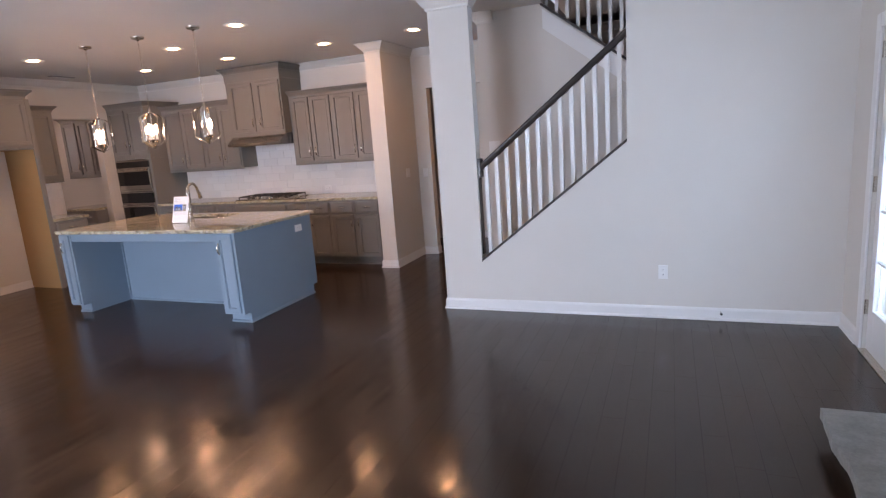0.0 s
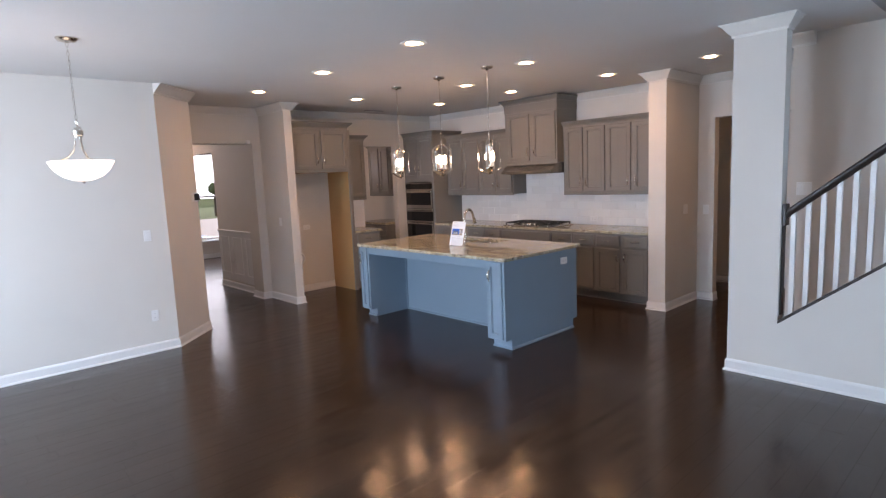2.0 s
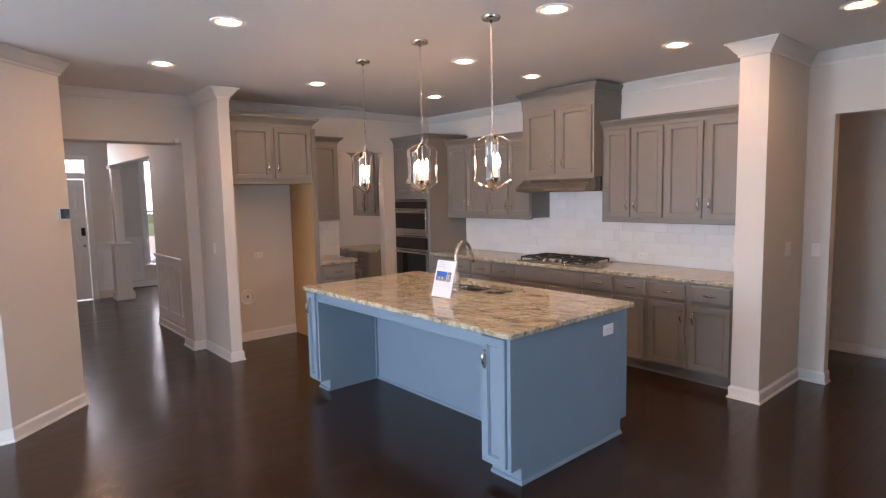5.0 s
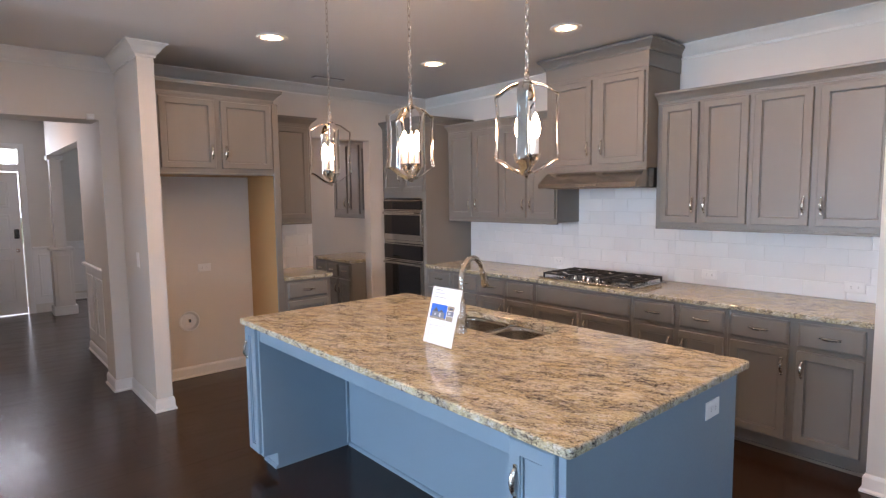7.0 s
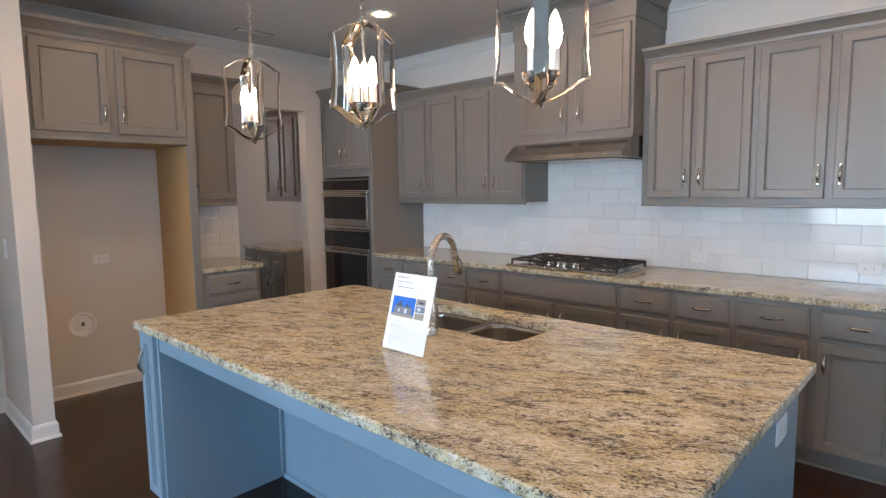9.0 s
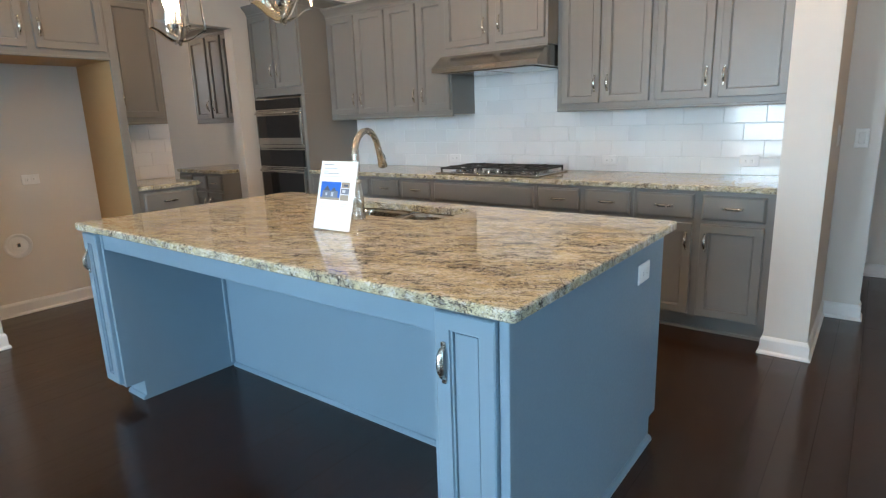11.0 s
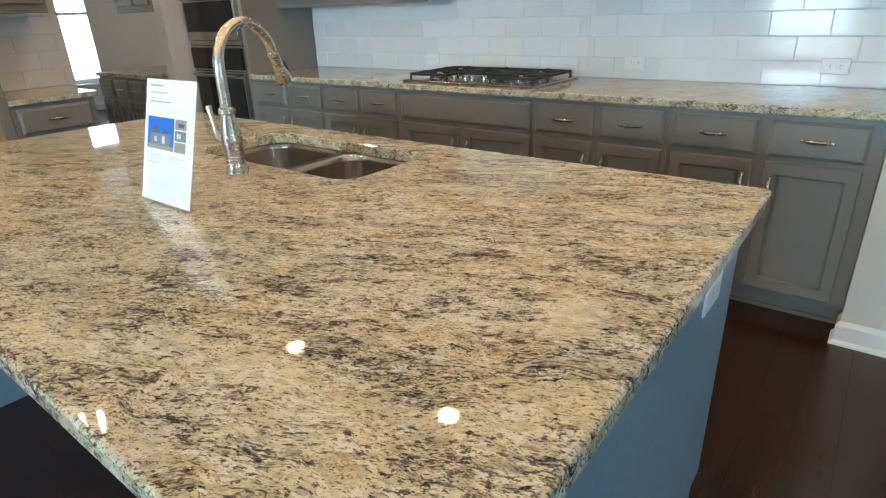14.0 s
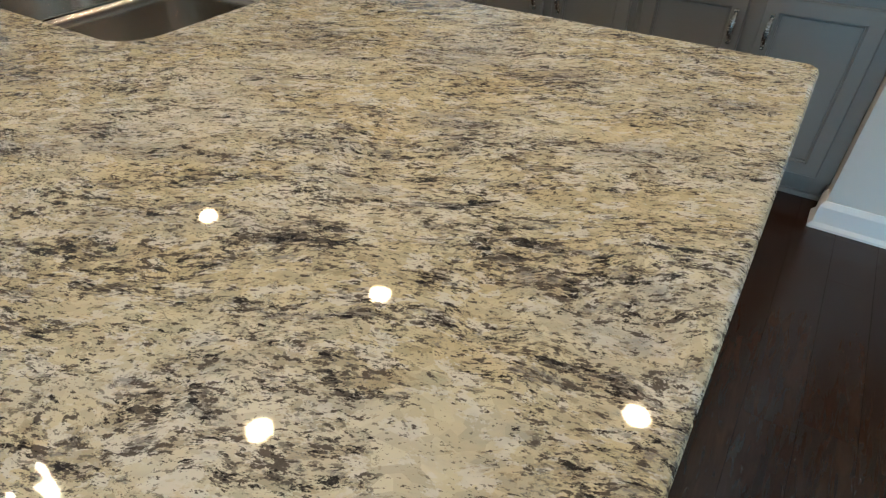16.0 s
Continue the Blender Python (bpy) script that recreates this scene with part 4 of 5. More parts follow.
part("handrail", prism([(-1.08, S2(-1.08) + 0.84), (0.349, S2(0.349) + 0.84), (0.349, S2(0.349) + 0.90), (-1.08, S2(-1.08) + 0.90)], 5.68, 5.74, "y"), RAILWOOD, rail2)

# ---- patio door, windows, front door ----
t = thing("door_1", (1.35, 3.82, 0), "white glazed patio door with grid panes, closed", "door", "", "structure")
PD = mapping("-x", 1.30)
bm = bmesh.new()
for u0, u1, v0, v1 in ((3.372, 3.487, 0.012, 2.04), (4.158, 4.272, 0.012, 2.04), (3.487, 4.158, 0.012, 0.30), (3.487, 4.158, 1.925, 2.04)):
    mbox(PD, u0, u1, v0, v1, -0.045, 0, 0.002, bm)
slabd = part("leaf", bm, TRIM, t)
bm = bmesh.new()
for u0, u1, v0, v1 in ((3.47, 3.492, 0.285, 1.94), (4.153, 4.175, 0.285, 1.94), (3.492, 4.153, 0.285, 0.306), (3.492, 4.153, 1.919, 1.94)):
    mbox(PD, u0, u1, v0, v1, 0.0005, 0.012, 0.003, bm)
part("glazing_bead", bm, TRIM, slabd)
p = part("pane", mbox(PD, 3.488, 4.157, 0.301, 1.924, -0.025, -0.020), GLASS, slabd)
p.visible_shadow = False
for k in range(1, 5):
    part("glazing_bar", mbox(PD, 3.493, 4.152, 0.306 + k * 0.3226 - 0.008, 0.306 + k * 0.3226 + 0.008, -0.019, 0.004, 0.002), TRIM, slabd)
for k in (1, 2):
    part("glazing_bar", mbox(PD, 3.493 + k * 0.2197 - 0.008, 3.493 + k * 0.2197 + 0.008, 0.307, 1.918, -0.0185, 0.0035, 0.002), TRIM, slabd)
for z in (0.30, 1.11, 1.93):
    part("hinge", mbox(PD, 4.266, 4.284, z - 0.05, z + 0.05, 0.001, 0.022, 0.003), NICKEL, t, "dark nickel hinge")
part("knob", tube([(1.299, 3.43, 0.95), (1.275, 3.43, 0.95), (1.268, 3.43, 0.95), (1.245, 3.43, 0.95), (1.238, 3.43, 0.95)], [0.026, 0.012, 0.024, 0.028, 0.018], 14), NICKEL, t, "", 50)
CAS = mapping("-x", 1.28)
for u0, u1, v0, v1 in ((4.284, 4.365, 0, 2.145), (3.275, 3.356, 0, 2.145), (3.356, 4.284, 2.062, 2.145)):
    part("casing", mbox(CAS, u0, u1, v0, v1, 0.0005, 0.017, 0.004), TRIM, t)
part("threshold", box(1.255, 1.42, 3.36, 4.28, -0.011, 0.010, 0.003), NICKEL, t, "metal threshold")


def window(name, mp, u0, u1, v0, v1, label, cols=1, rows=2, depth=0.12, casing=True):
    t = thing(name, mp((u0 + u1) / 2, v0, -depth / 2), label, "window", "", "structure")
    f = bmesh.new()
    for a0, a1, b0, b1 in ((u0, u0 + 0.045, v0, v1), (u1 - 0.045, u1, v0, v1), (u0 + 0.045, u1 - 0.045, v0, v0 + 0.05), (u0 + 0.045, u1 - 0.045, v1 - 0.045, v1)):
        mbox(mp, a0, a1, b0, b1, -0.09, -0.03, 0.003, f)
    fr = part("window_frame", f, TRIM, t)
    for k in range(1, rows):
        v = v0 + (v1 - v0) * k / rows
        part("sash_rail", mbox(mp, u0 + 0.0455, u1 - 0.0455, v - 0.022, v + 0.022, -0.085, -0.035, 0.003), TRIM, fr)
    for k in range(1, cols):
        u = u0 + (u1 - u0) * k / cols
        part("mullion", mbox(mp, u - 0.014, u + 0.014, v0 + 0.051, v1 - 0.046, -0.083, -0.037, 0.003), TRIM, fr)
    for k in range(rows):
        a, b = v0 + (v1 - v0) * k / rows + 0.024, v0 + (v1 - v0) * (k + 1) / rows - 0.024
        g = part("pane", mbox(mp, u0 + 0.046, u1 - 0.046, a, b, -0.062, -0.058), GLASS, fr)
        g.visible_shadow = False
    if casing:
        for a0, a1, b0, b1 in ((u0 - 0.075, u0, v0 - 0.02, v1 + 0.075), (u1, u1 + 0.075, v0 - 0.02, v1 + 0.075), (u0, u1, v1, v1 + 0.075)):
            part("casing", mbox(mp, a0, a1, b0, b1, 0.0005, 0.018, 0.003), TRIM, t)
        part("window_sill", mbox(mp, u0 - 0.09, u1 + 0.09, v0 - 0.045, v0 - 0.0205, 0.0005, 0.045, 0.004), TRIM, t)
    return t


window("window_1", mapping("+x", -13.70), 4.55, 5.32, 0.44, 2.47, "tall white-framed dining room sash window")
window("window_2", mapping("+x", -13.70), 7.1, 8.1, 0.44, 2.47, "tall white-framed dining room sash window")
for k, (a, b) in enumerate(((-5.55, -4.25), (-3.65, -2.35), (-1.75, -0.45))):
    window("window_%d" % (k + 3), mapping("+y", -2.60), a, b, 0.55, 2.55, "white-framed living room sash window", 2)
# assumed window, unseen, added to carry the side fill
window("window_7", mapping("-x", 1.28), -0.75, 0.15, 0.3, 2.05, "white-framed added side window of the living room, out of view", 2, 3)
# unseen opening, added only to let some light into the stairwell
window("window_6", mapping("-y", 7.20), 0.3, 0.7, 4.1, 4.7, "small added stairwell window, out of view", casing=False)

FD = mapping("+x", -12.79)
t = thing("door_2", (-12.8, 2.97, 0), "white panelled front door with keypad lock, closed", "door", "", "structure")
leaf = part("leaf", mbox(FD, 2.535, 3.415, 0.012, 2.045, -0.045, 0, 0.002), TRIM, t)
for u0, u1 in ((2.65, 2.93), (3.02, 3.30)):
    for v0, v1 in ((0.18, 0.82), (0.95, 1.45), (1.55, 1.92)):
        part("panel", rings(FD, u0, u1, v0, v1, [(0, 0.0005), (0.012, 0.008), (0.03, 0.004), (0.045, 0.009)]), TRIM, leaf)
part("keypad", mbox(FD, 3.325, 3.385, 1.10, 1.235, 0.001, 0.022, 0.006), BLACK, leaf, "black keypad deadbolt")
part("knob", mbox(FD, 3.33, 3.38, 0.905, 0.955, 0.001, 0.055, 0.015), NICKEL, leaf, "round nickel knob")
FC = mapping("+x", -12.75)
for u0, u1, v0, v1 in ((3.432, 3.51, 0, 2.45), (2.44, 2.518, 0, 2.45), (2.52, 3.43, 2.375, 2.45), (2.52, 3.43, 2.065, 2.155)):
    part("casing", mbox(FC, u0, u1, v0, v1, 0.0005, 0.016, 0.003), TRIM, t)
g = part("transom_pane", mbox(FC, 2.525, 3.425, 2.162, 2.368, -0.065, -0.060), GLASS, t)
g.visible_shadow = False


def wainscot(name, mp, u0, u1, n, label):
    t = thing(name, mp((u0 + u1) / 2, 0, 0.01), label, "wainscot", "", "structure")
    part("backing", mbox(mp, u0, u1, 0.13, 0.94, 0.0005, 0.006), TRIM, t)
    part("chair_rail", mbox(mp, u0, u1, 0.94, 0.972, 0.0005, 0.034, 0.006), TRIM, t)
    w = (u1 - u0) / n
    for k in range(n):
        a, b = u0 + k * w + 0.07, u0 + (k + 1) * w - 0.07
        f = bmesh.new()
        for a0, a1, b0, b1 in ((a, b, 0.24, 0.262), (a, b, 0.838, 0.86), (a, a + 0.022, 0.262, 0.838), (b - 0.022, b, 0.262, 0.838)):
            mbox(mp, a0, a1, b0, b1, 0.0065, 0.018, 0.004, f)
        part("panel_moulding", f, TRIM, t)
    return t


wainscot("wainscot", mapping("-y", 3.73), -9.848, -8.382, 3, "white painted wainscot panels with chair rail")
wainscot("wainscot", mapping("+x", -12.75), 3.515, 3.915, 1, "white painted wainscot panel beside the front door")
wainscot("wainscot", mapping("+x", -13.70), 3.925, 4.46, 1, "white painted wainscot under the dining wall")
wainscot("wainscot", mapping("+x", -13.70), 5.41, 7.0, 3, "white painted wainscot under the dining wall")
t = thing("column", (-12.4, 3.82, 0), "white square column on a panelled pedestal", "column", "", "structure")
part("pedestal", box(-12.52, -12.28, 3.70, 3.94, 0.13, 0.93, 0.003), TRIM, t)
part("plinth", box(-12.545, -12.255, 3.675, 3.965, 0.0, 0.13, 0.006), TRIM, t)
part("cap", box(-12.55, -12.25, 3.67, 3.97, 0.93, 0.97, 0.008), TRIM, t)
part("shaft", box(-12.47, -12.33, 3.75, 3.89, 0.97, 2.21, 0.003), TRIM, t)
part("capital", box(-12.50, -12.30, 3.72, 3.92, 2.21, 2.269, 0.008), TRIM, t)
part("pedestal_panel", box(-12.279, -12.272, 3.74, 3.90, 0.2, 0.86, 0.003), TRIM, t)

# ---- sink and faucet ----


def rounded(bm, x0, x1, y0, y1, r, z, n=5):
    out = []
    for cx, cy, a0 in ((x1 - r, y0 + r, -90), (x1 - r, y1 - r, 0), (x0 + r, y1 - r, 90), (x0 + r, y0 + r, 180)):
        for k in range(n + 1):
            a = radians(a0 + 90 * k / n)
            out.append(bm.verts.new((cx + r * math.cos(a), cy + r * math.sin(a), z)))
    return out


sink = thing("sink", (-4.83, 4.9, 0.70), "stainless steel undermount double bowl sink", "sink")
for x0, x1 in ((-5.205, -4.842), (-4.818, -4.455)):
    bm = bmesh.new()
    lo = [rounded(bm, x0 - 0.008, x1 + 0.008, 4.712, 5.098, 0.075, 0.8835)]
    for i, z in ((0, 0.8835), (0.004, 0.879), (0.006, 0.86), (0.012, 0.745), (0.022, 0.722), (0.045, 0.711)):
        lo.append(rounded(bm, x0 + i, x1 - i, 4.72 + i, 5.09 - i, 0.07, z))
    for a, b in zip(lo, lo[1:]):
        for k in range(len(a)):
            bm.faces.new((a[k], a[(k + 1) % len(a)], b[(k + 1) % len(b)], b[k]))
    bm.faces.new(lo[-1])
    bowl = part("bowl", bm, SINK, sink, "", 60)
    part("drain", lathe([(0.044, 0.7125), (0.042, 0.7155), (0.030, 0.7150), (0.026, 0.7115), (0, 0.7115)], ((x0 + x1) / 2, 4.92, 0), 20), STEEL, bowl, "round strainer", 40)

fx, fy = -4.803, 4.640
t = thing("faucet", (fx, fy, 0.92), "brushed nickel gooseneck pull-down kitchen faucet", "faucet")
part("base", lathe([(0, 0), (0.031, 0), (0.031, 0.006), (0.027, 0.012), (0.025, 0.03), (0.0275, 0.065), (0.0285, 0.095), (0.024, 0.125), (0.019, 0.150), (0.017, 0.160), (0, 0.160)], (fx, fy, 0.92)), NICKEL, t, "", 40)
part("collar", lathe([(0.016, 0.158), (0.0225, 0.162), (0.0225, 0.172), (0.018, 0.177), (0.0135, 0.178)], (fx, fy, 0.92)), NICKEL, t, "", 40)
dx, dy = -0.30, 0.954
R = 0.118
pts = [(fx, fy, 1.09), (fx, fy, 1.15), (fx, fy, 1.195)]
for k in range(1, 15):
    a = math.pi * k / 14 * 0.93
    s = R * (1 - math.cos(a))
    pts.append((fx + dx * s, fy + dy * s, 1.195 + 0.108 * math.sin(a)))
part("spout", tube(pts, 0.0145, 14), NICKEL, t, "", 60)
e = Vector(pts[-1])
d = (e - Vector(pts[-2])).normalized()
d = (d + Vector((dx * 0.30, dy * 0.30, -0.4))).normalized()
part("spray_head", tube([e - d * 0.004, e + d * 0.004, e + d * 0.006, e + d * 0.012, e + d * 0.05, e + d * 0.088, e + d * 0.098], [0.014, 0.017, 0.017, 0.0145, 0.017, 0.0235, 0.021], 16), NICKEL, t, "", 50)
part("spray_button", tube([e + d * 0.045 + Vector((0.004, 0.014, 0.012)), e + d * 0.075 + Vector((0.004, 0.017, 0.014))], 0.006, 8), IRON, t, "black spray button")
part("lever", tube([(fx - 0.024, fy - 0.004, 1.005), (fx - 0.045, fy - 0.008, 1.012), (fx - 0.052, fy - 0.010, 1.03), (fx - 0.060, fy - 0.012, 1.075), (fx - 0.066, fy - 0.013, 1.098)], [0.013, 0.014, 0.009, 0.0075, 0.009], 12), NICKEL, t, "", 50)

# ---- cooktop ----
t = thing("gas_cooktop", (-5.34, 6.73, 0.92), "stainless steel gas cooktop with black cast iron grates", "cooktop")
CZ = 0.9205
part("tray", box(-5.795, -4.885, 6.465, 6.985, CZ, CZ + 0.012, 0.005), STEEL, t)
part("deck", box(-5.775, -4.905, 6.485, 6.965, CZ + 0.0121, CZ + 0.0135), STEEL, t)
for bxx, byy, r in ((-5.63, 6.86, 0.042), (-5.63, 6.60, 0.036), (-5.34, 6.80, 0.055), (-5.05, 6.86, 0.042), (-5.05, 6.60, 0.036)):
    bu = part("burner", lathe([(r + 0.012, 0), (r + 0.010, 0.010), (r, 0.012), (r, 0.018), (0, 0.018)], (bxx, byy, CZ + 0.0136), 20), STEEL, t, "", 40)
    part("burner_cap", lathe([(r * 0.86, 0.0185), (r * 0.9, 0.022), (r * 0.8, 0.027), (0, 0.028)], (bxx, byy, CZ + 0.0136), 20), IRON, bu, "", 40)
for gx0, gx1 in ((-5.765, -5.485), (-5.475, -5.205), (-5.195, -4.915)):
    bm = bmesh.new()
    y0 = 6.50 if gx0 != -5.475 else 6.64
    for u in (gx0, gx1 - 0.012):
        box(u, u + 0.012, y0, 6.955, CZ + 0.036, CZ + 0.050, 0.002, bm)
    for v in (y0, 6.943):
        box(gx0 + 0.0125, gx1 - 0.0125, v, v + 0.012, CZ + 0.036, CZ + 0.050, 0.002, bm)
    mx = (gx0 + gx1) / 2
    for v in ((y0 + 6.955) / 2 - 0.006,):
        box(gx0 + 0.0125, gx1 - 0.0125, v, v + 0.012, CZ + 0.036, CZ + 0.0505, 0.002, bm)
    for yy in ((y0 + 0.0125, (y0 + 6.955) / 2 - 0.007), ((y0 + 6.955) / 2 + 0.007, 6.942)):
        ym = (yy[0] + yy[1]) / 2
        for a0, a1 in ((yy[0], ym - 0.03), (ym + 0.03, yy[1])):
            box(mx - 0.006, mx + 0.006, a0, a1, CZ + 0.038, CZ + 0.056, 0.002, bm)
        for a0, a1 in ((gx0 + 0.013, mx - 0.03), (mx + 0.03, gx1 - 0.013)):
            box(a0, a1, ym - 0.006, ym + 0.006, CZ + 0.038, CZ + 0.056, 0.002, bm)
    for u in (gx0 + 0.006, gx1 - 0.006):
        for v in (y0 + 0.006, 6.949):
            lathe([(0.008, 0), (0.007, 0.037)], (u, v, CZ + 0.0136), 8, bm)
    part("grate", bm, IRON, t)
for k in range(5):
    part("knob", lathe([(0.022, 0), (0.021, 0.006), (0.0165, 0.008), (0.015, 0.026), (0.012, 0.029), (0, 0.029)], (-5.47 + 0.065 * k, 6.555 + (0.028 if k % 2 else 0), CZ + 0.0136), 18), CHROME, t, "", 40)

# ---- flyer in its acrylic stand ----
fl = thing("flyer_stand", (-4.692, 4.42, 0.92), "clear acrylic stand holding a printed white flyer", "sign holder")
FX0, FX1 = -4.797, -4.587


def lean(u, v, w):
    """Along the sheet, up it and out from it; the sheet leans back."""
    s = 0.275
    return (u, 4.372 + v * s - w * 0.964, 0.9215 + v * 0.961 - w * s * 0.3 + 0.002)


def sheet(name, u0, u1, v0, v1, w0, w1, mat, parent, label=""):
    bm = bmesh.new()
    c = [bm.verts.new(lean(u, v, w)) for w in (w0, w1) for u, v in ((u0, v0), (u1, v0), (u1, v1), (u0, v1))]
    for f in ((0, 1, 2, 3), (4, 5, 6, 7), (0, 1, 5, 4), (1, 2, 6, 5), (2, 3, 7, 6), (3, 0, 4, 7)):
        bm.faces.new([c[k] for k in f])
    return part(name, bm, mat, parent, label)


sheet("back_panel", FX0 - 0.003, FX1 + 0.003, 0.0, 0.279, -0.0045, -0.0015, ACRYLIC, fl, "clear acrylic back")
part("foot", box(FX0 - 0.003, FX1 + 0.003, 4.435, 4.545, 0.9205, 0.9232, 0.001), ACRYLIC, fl, "clear acrylic foot")
sheet("pocket", -4.768, FX1 + 0.002, 0.002, 0.095, 0.003, 0.005, ACRYLIC, fl, "clear acrylic card pocket")
paper = sheet("paper", FX0, FX1, 0.002, 0.279, -0.001, 0.0004, PAPER, fl, "white printed flyer")
PW = FX1 - FX0


def ink(u0, u1, v0, v1, mat, name="print", w=0.0008):
    sheet(name, FX0 + u0 * PW, FX0 + u1 * PW, v0 * 0.279, v1 * 0.279, 0.0005, w, mat, paper)


FAINT = plain("faint_ink", (0.62, 0.64, 0.67), 0.7)
SKYB = plain("photo_sky", (0.02, 0.16, 0.62), 0.5)
HOUSEG = plain("photo_house", (0.20, 0.22, 0.27), 0.5)
ROOFG = plain("photo_roof", (0.09, 0.10, 0.14), 0.5)
LAWN = plain("photo_lawn", (0.36, 0.31, 0.24), 0.5)
for a, b, v0, v1, m in ((0.08, 0.36, 0.945, 0.955, INK), (0.10, 0.46, 0.885, 0.902, FAINT), (0.10, 0.22, 0.845, 0.857, FAINT), (0.10, 0.52, 0.818, 0.826, INK), (0.08, 0.75, 0.775, 0.780, FAINT), (0.10, 0.44, 0.385, 0.392, FAINT), (0.50, 0.85, 0.385, 0.392, FAINT), (0.10, 0.42, 0.355, 0.361, FAINT), (0.50, 0.80, 0.355, 0.361, FAINT), (0.10, 0.44, 0.325, 0.331, FAINT), (0.10, 0.55, 0.17, 0.176, FAINT), (0.10, 0.62, 0.14, 0.145, FAINT)):
    ink(a, b, v0, v1, m)
ink(0.07, 0.62, 0.44, 0.70, SKYB, "photo")
ink(0.64, 0.86, 0.62, 0.70, LAWN, "photo")
ink(0.64, 0.86, 0.53, 0.61, HOUSEG, "photo")
ink(0.64, 0.86, 0.44, 0.52, LAWN, "photo")
ink(0.13, 0.56, 0.475, 0.57, HOUSEG, "photo_detail", 0.0010)
for gx, gw, g0, g1 in ((0.25, 0.09, 0.57, 0.645), (0.44, 0.075, 0.57, 0.62)):
    bm = bmesh.new()
    tri = [(FX0 + (gx - gw) * PW, g0 * 0.279), (FX0 + (gx + gw) * PW, g0 * 0.279), (FX0 + gx * PW, g1 * 0.279)]
    c = [bm.verts.new(lean(u, v, w)) for w in (0.0005, 0.0012) for u, v in tri]
    for f in ((0, 1, 2), (3, 4, 5), (0, 1, 4, 3), (1, 2, 5, 4), (2, 0, 3, 5)):
        bm.faces.new([c[k] for k in f])
    part("photo_detail", bm, ROOFG, paper)
ink(0.07, 0.62, 0.44, 0.474, LAWN, "photo_detail", 0.0010)
ink(0.22, 0.27, 0.50, 0.54, FAINT, "photo_detail", 0.0012)
ink(0.38, 0.44, 0.49, 0.55, FAINT, "photo_detail", 0.0012)
ink(0.68, 0.76, 0.55, 0.59, FAINT, "photo_detail", 0.0010)
ink(0.70, 0.82, 0.64, 0.67, ROOFG, "photo_detail", 0.0010)

# ---- switches, outlets, small fittings ----


def outlet(mp, u, v, flat=False, kind="outlet", gangs=1):
    t = thing("electrical_outlet" if kind == "outlet" else "light_switch", mp(u, v, 0), "white plastic wall outlet" if kind == "outlet" else "white plastic rocker light switch on the wall", "outlet" if kind == "outlet" else "switch", "wall plates")
    w, h = (0.058, 0.036) if flat else (0.036 + 0.023 * (gangs - 1), 0.058)
    part("plate", rings(mp, u - w, u + w, v - h, v + h, [(0, 0.0005), (0, 0.003), (0.003, 0.006)]), PLATE, t)
    if kind == "outlet":
        for s in (-0.020, 0.020):
            a, b = (u + s, v) if flat else (u, v + s)
            soc = part("socket", rings(mp, a - 0.014, a + 0.014, b - 0.014, b + 0.014, [(0, 0.0062), (0.002, 0.0075)]), PLATE, t)
            for q in (-0.005, 0.005):
                c0, c1 = (a, b + q) if flat else (a + q, b)
                part("slot", mbox(mp, c0 - (0.004 if flat else 0.001), c0 + (0.004 if flat else 0.001), c1 - (0.001 if flat else 0.004), c1 + (0.001 if flat else 0.004), 0.0076, 0.0080), SLOT, soc)
    else:
        for g in range(gangs):
            a = u + (g - (gangs - 1) / 2) * 0.046
            part("rocker", rings(mp, a - 0.016, a + 0.016, v - 0.033, v + 0.033, [(0, 0.0062), (0.002, 0.0095)]), PLATE, t)
    return t


TF = mapping("-y", 7.0695)
for u, v in ((-6.03, 1.0), (-4.59, 1.005), (-3.65, 1.012)):
    outlet(TF, u, v, True)
outlet(mapping("+x", -3.624), 4.93, 0.765, True)
LW = mapping("+x", -6.48)
outlet(LW, 1.675, 1.235, kind="switch")
outlet(LW, 1.665, 0.39)
outlet(mapping("-y", 4.77), 0.03, 0.39)
outlet(mapping("-y", 3.755), -7.62, 1.16, kind="switch")
outlet(mapping("+x", -3.174), 6.845, 1.18, kind="switch", gangs=2)
outlet(mapping("-y", 5.65), -1.60, 1.47, kind="switch", gangs=2)
outlet(mapping("+x", -8.04), 4.395, 1.005, True)
outlet(mapping("-y", 7.20), -3.07, 1.15, kind="switch")

t = thing("door_stop", (0.461, 4.75, 0.074), "small metal door stop on the baseboard", "door stop")
part("rod", tube([(0.461, 4.755, 0.074), (0.461, 4.70, 0.074)], 0.004, 8), NICKEL, t)
part("tip", tube([(0.461, 4.70, 0.074), (0.461, 4.685, 0.074)], 0.010, 10), IRON, t, "dark rubber tip")

VF = mapping("+x", -8.04)
t = thing("water_valve_box", (-8.04, 4.235, 0.525), "round white recessed water valve box in the refrigerator recess", "valve box")
q = part("ring", lathe([(0.076, 0.0), (0.090, 0.002), (0.093, 0.009), (0.084, 0.014), (0.075, 0.010), (0.066, -0.003), (0.0, -0.004)], (0, 0, 0), 32), PLATE, t, "", 40)
q.data.transform(pose(0, 0, 0, 0, 90, 0) @ Matrix.Translation(ORIGIN[t.name]) )
q.location = (0.006, 0, 0)
part("recess", mbox(VF, 4.20, 4.275, 0.49, 0.565, 0.003, 0.0065, 0.001), PLATE, t, "white recessed centre")
part("valve", mbox(VF, 4.225, 4.247, 0.515, 0.545, 0.0066, 0.028, 0.003), CHROME, t, "small metal valve")

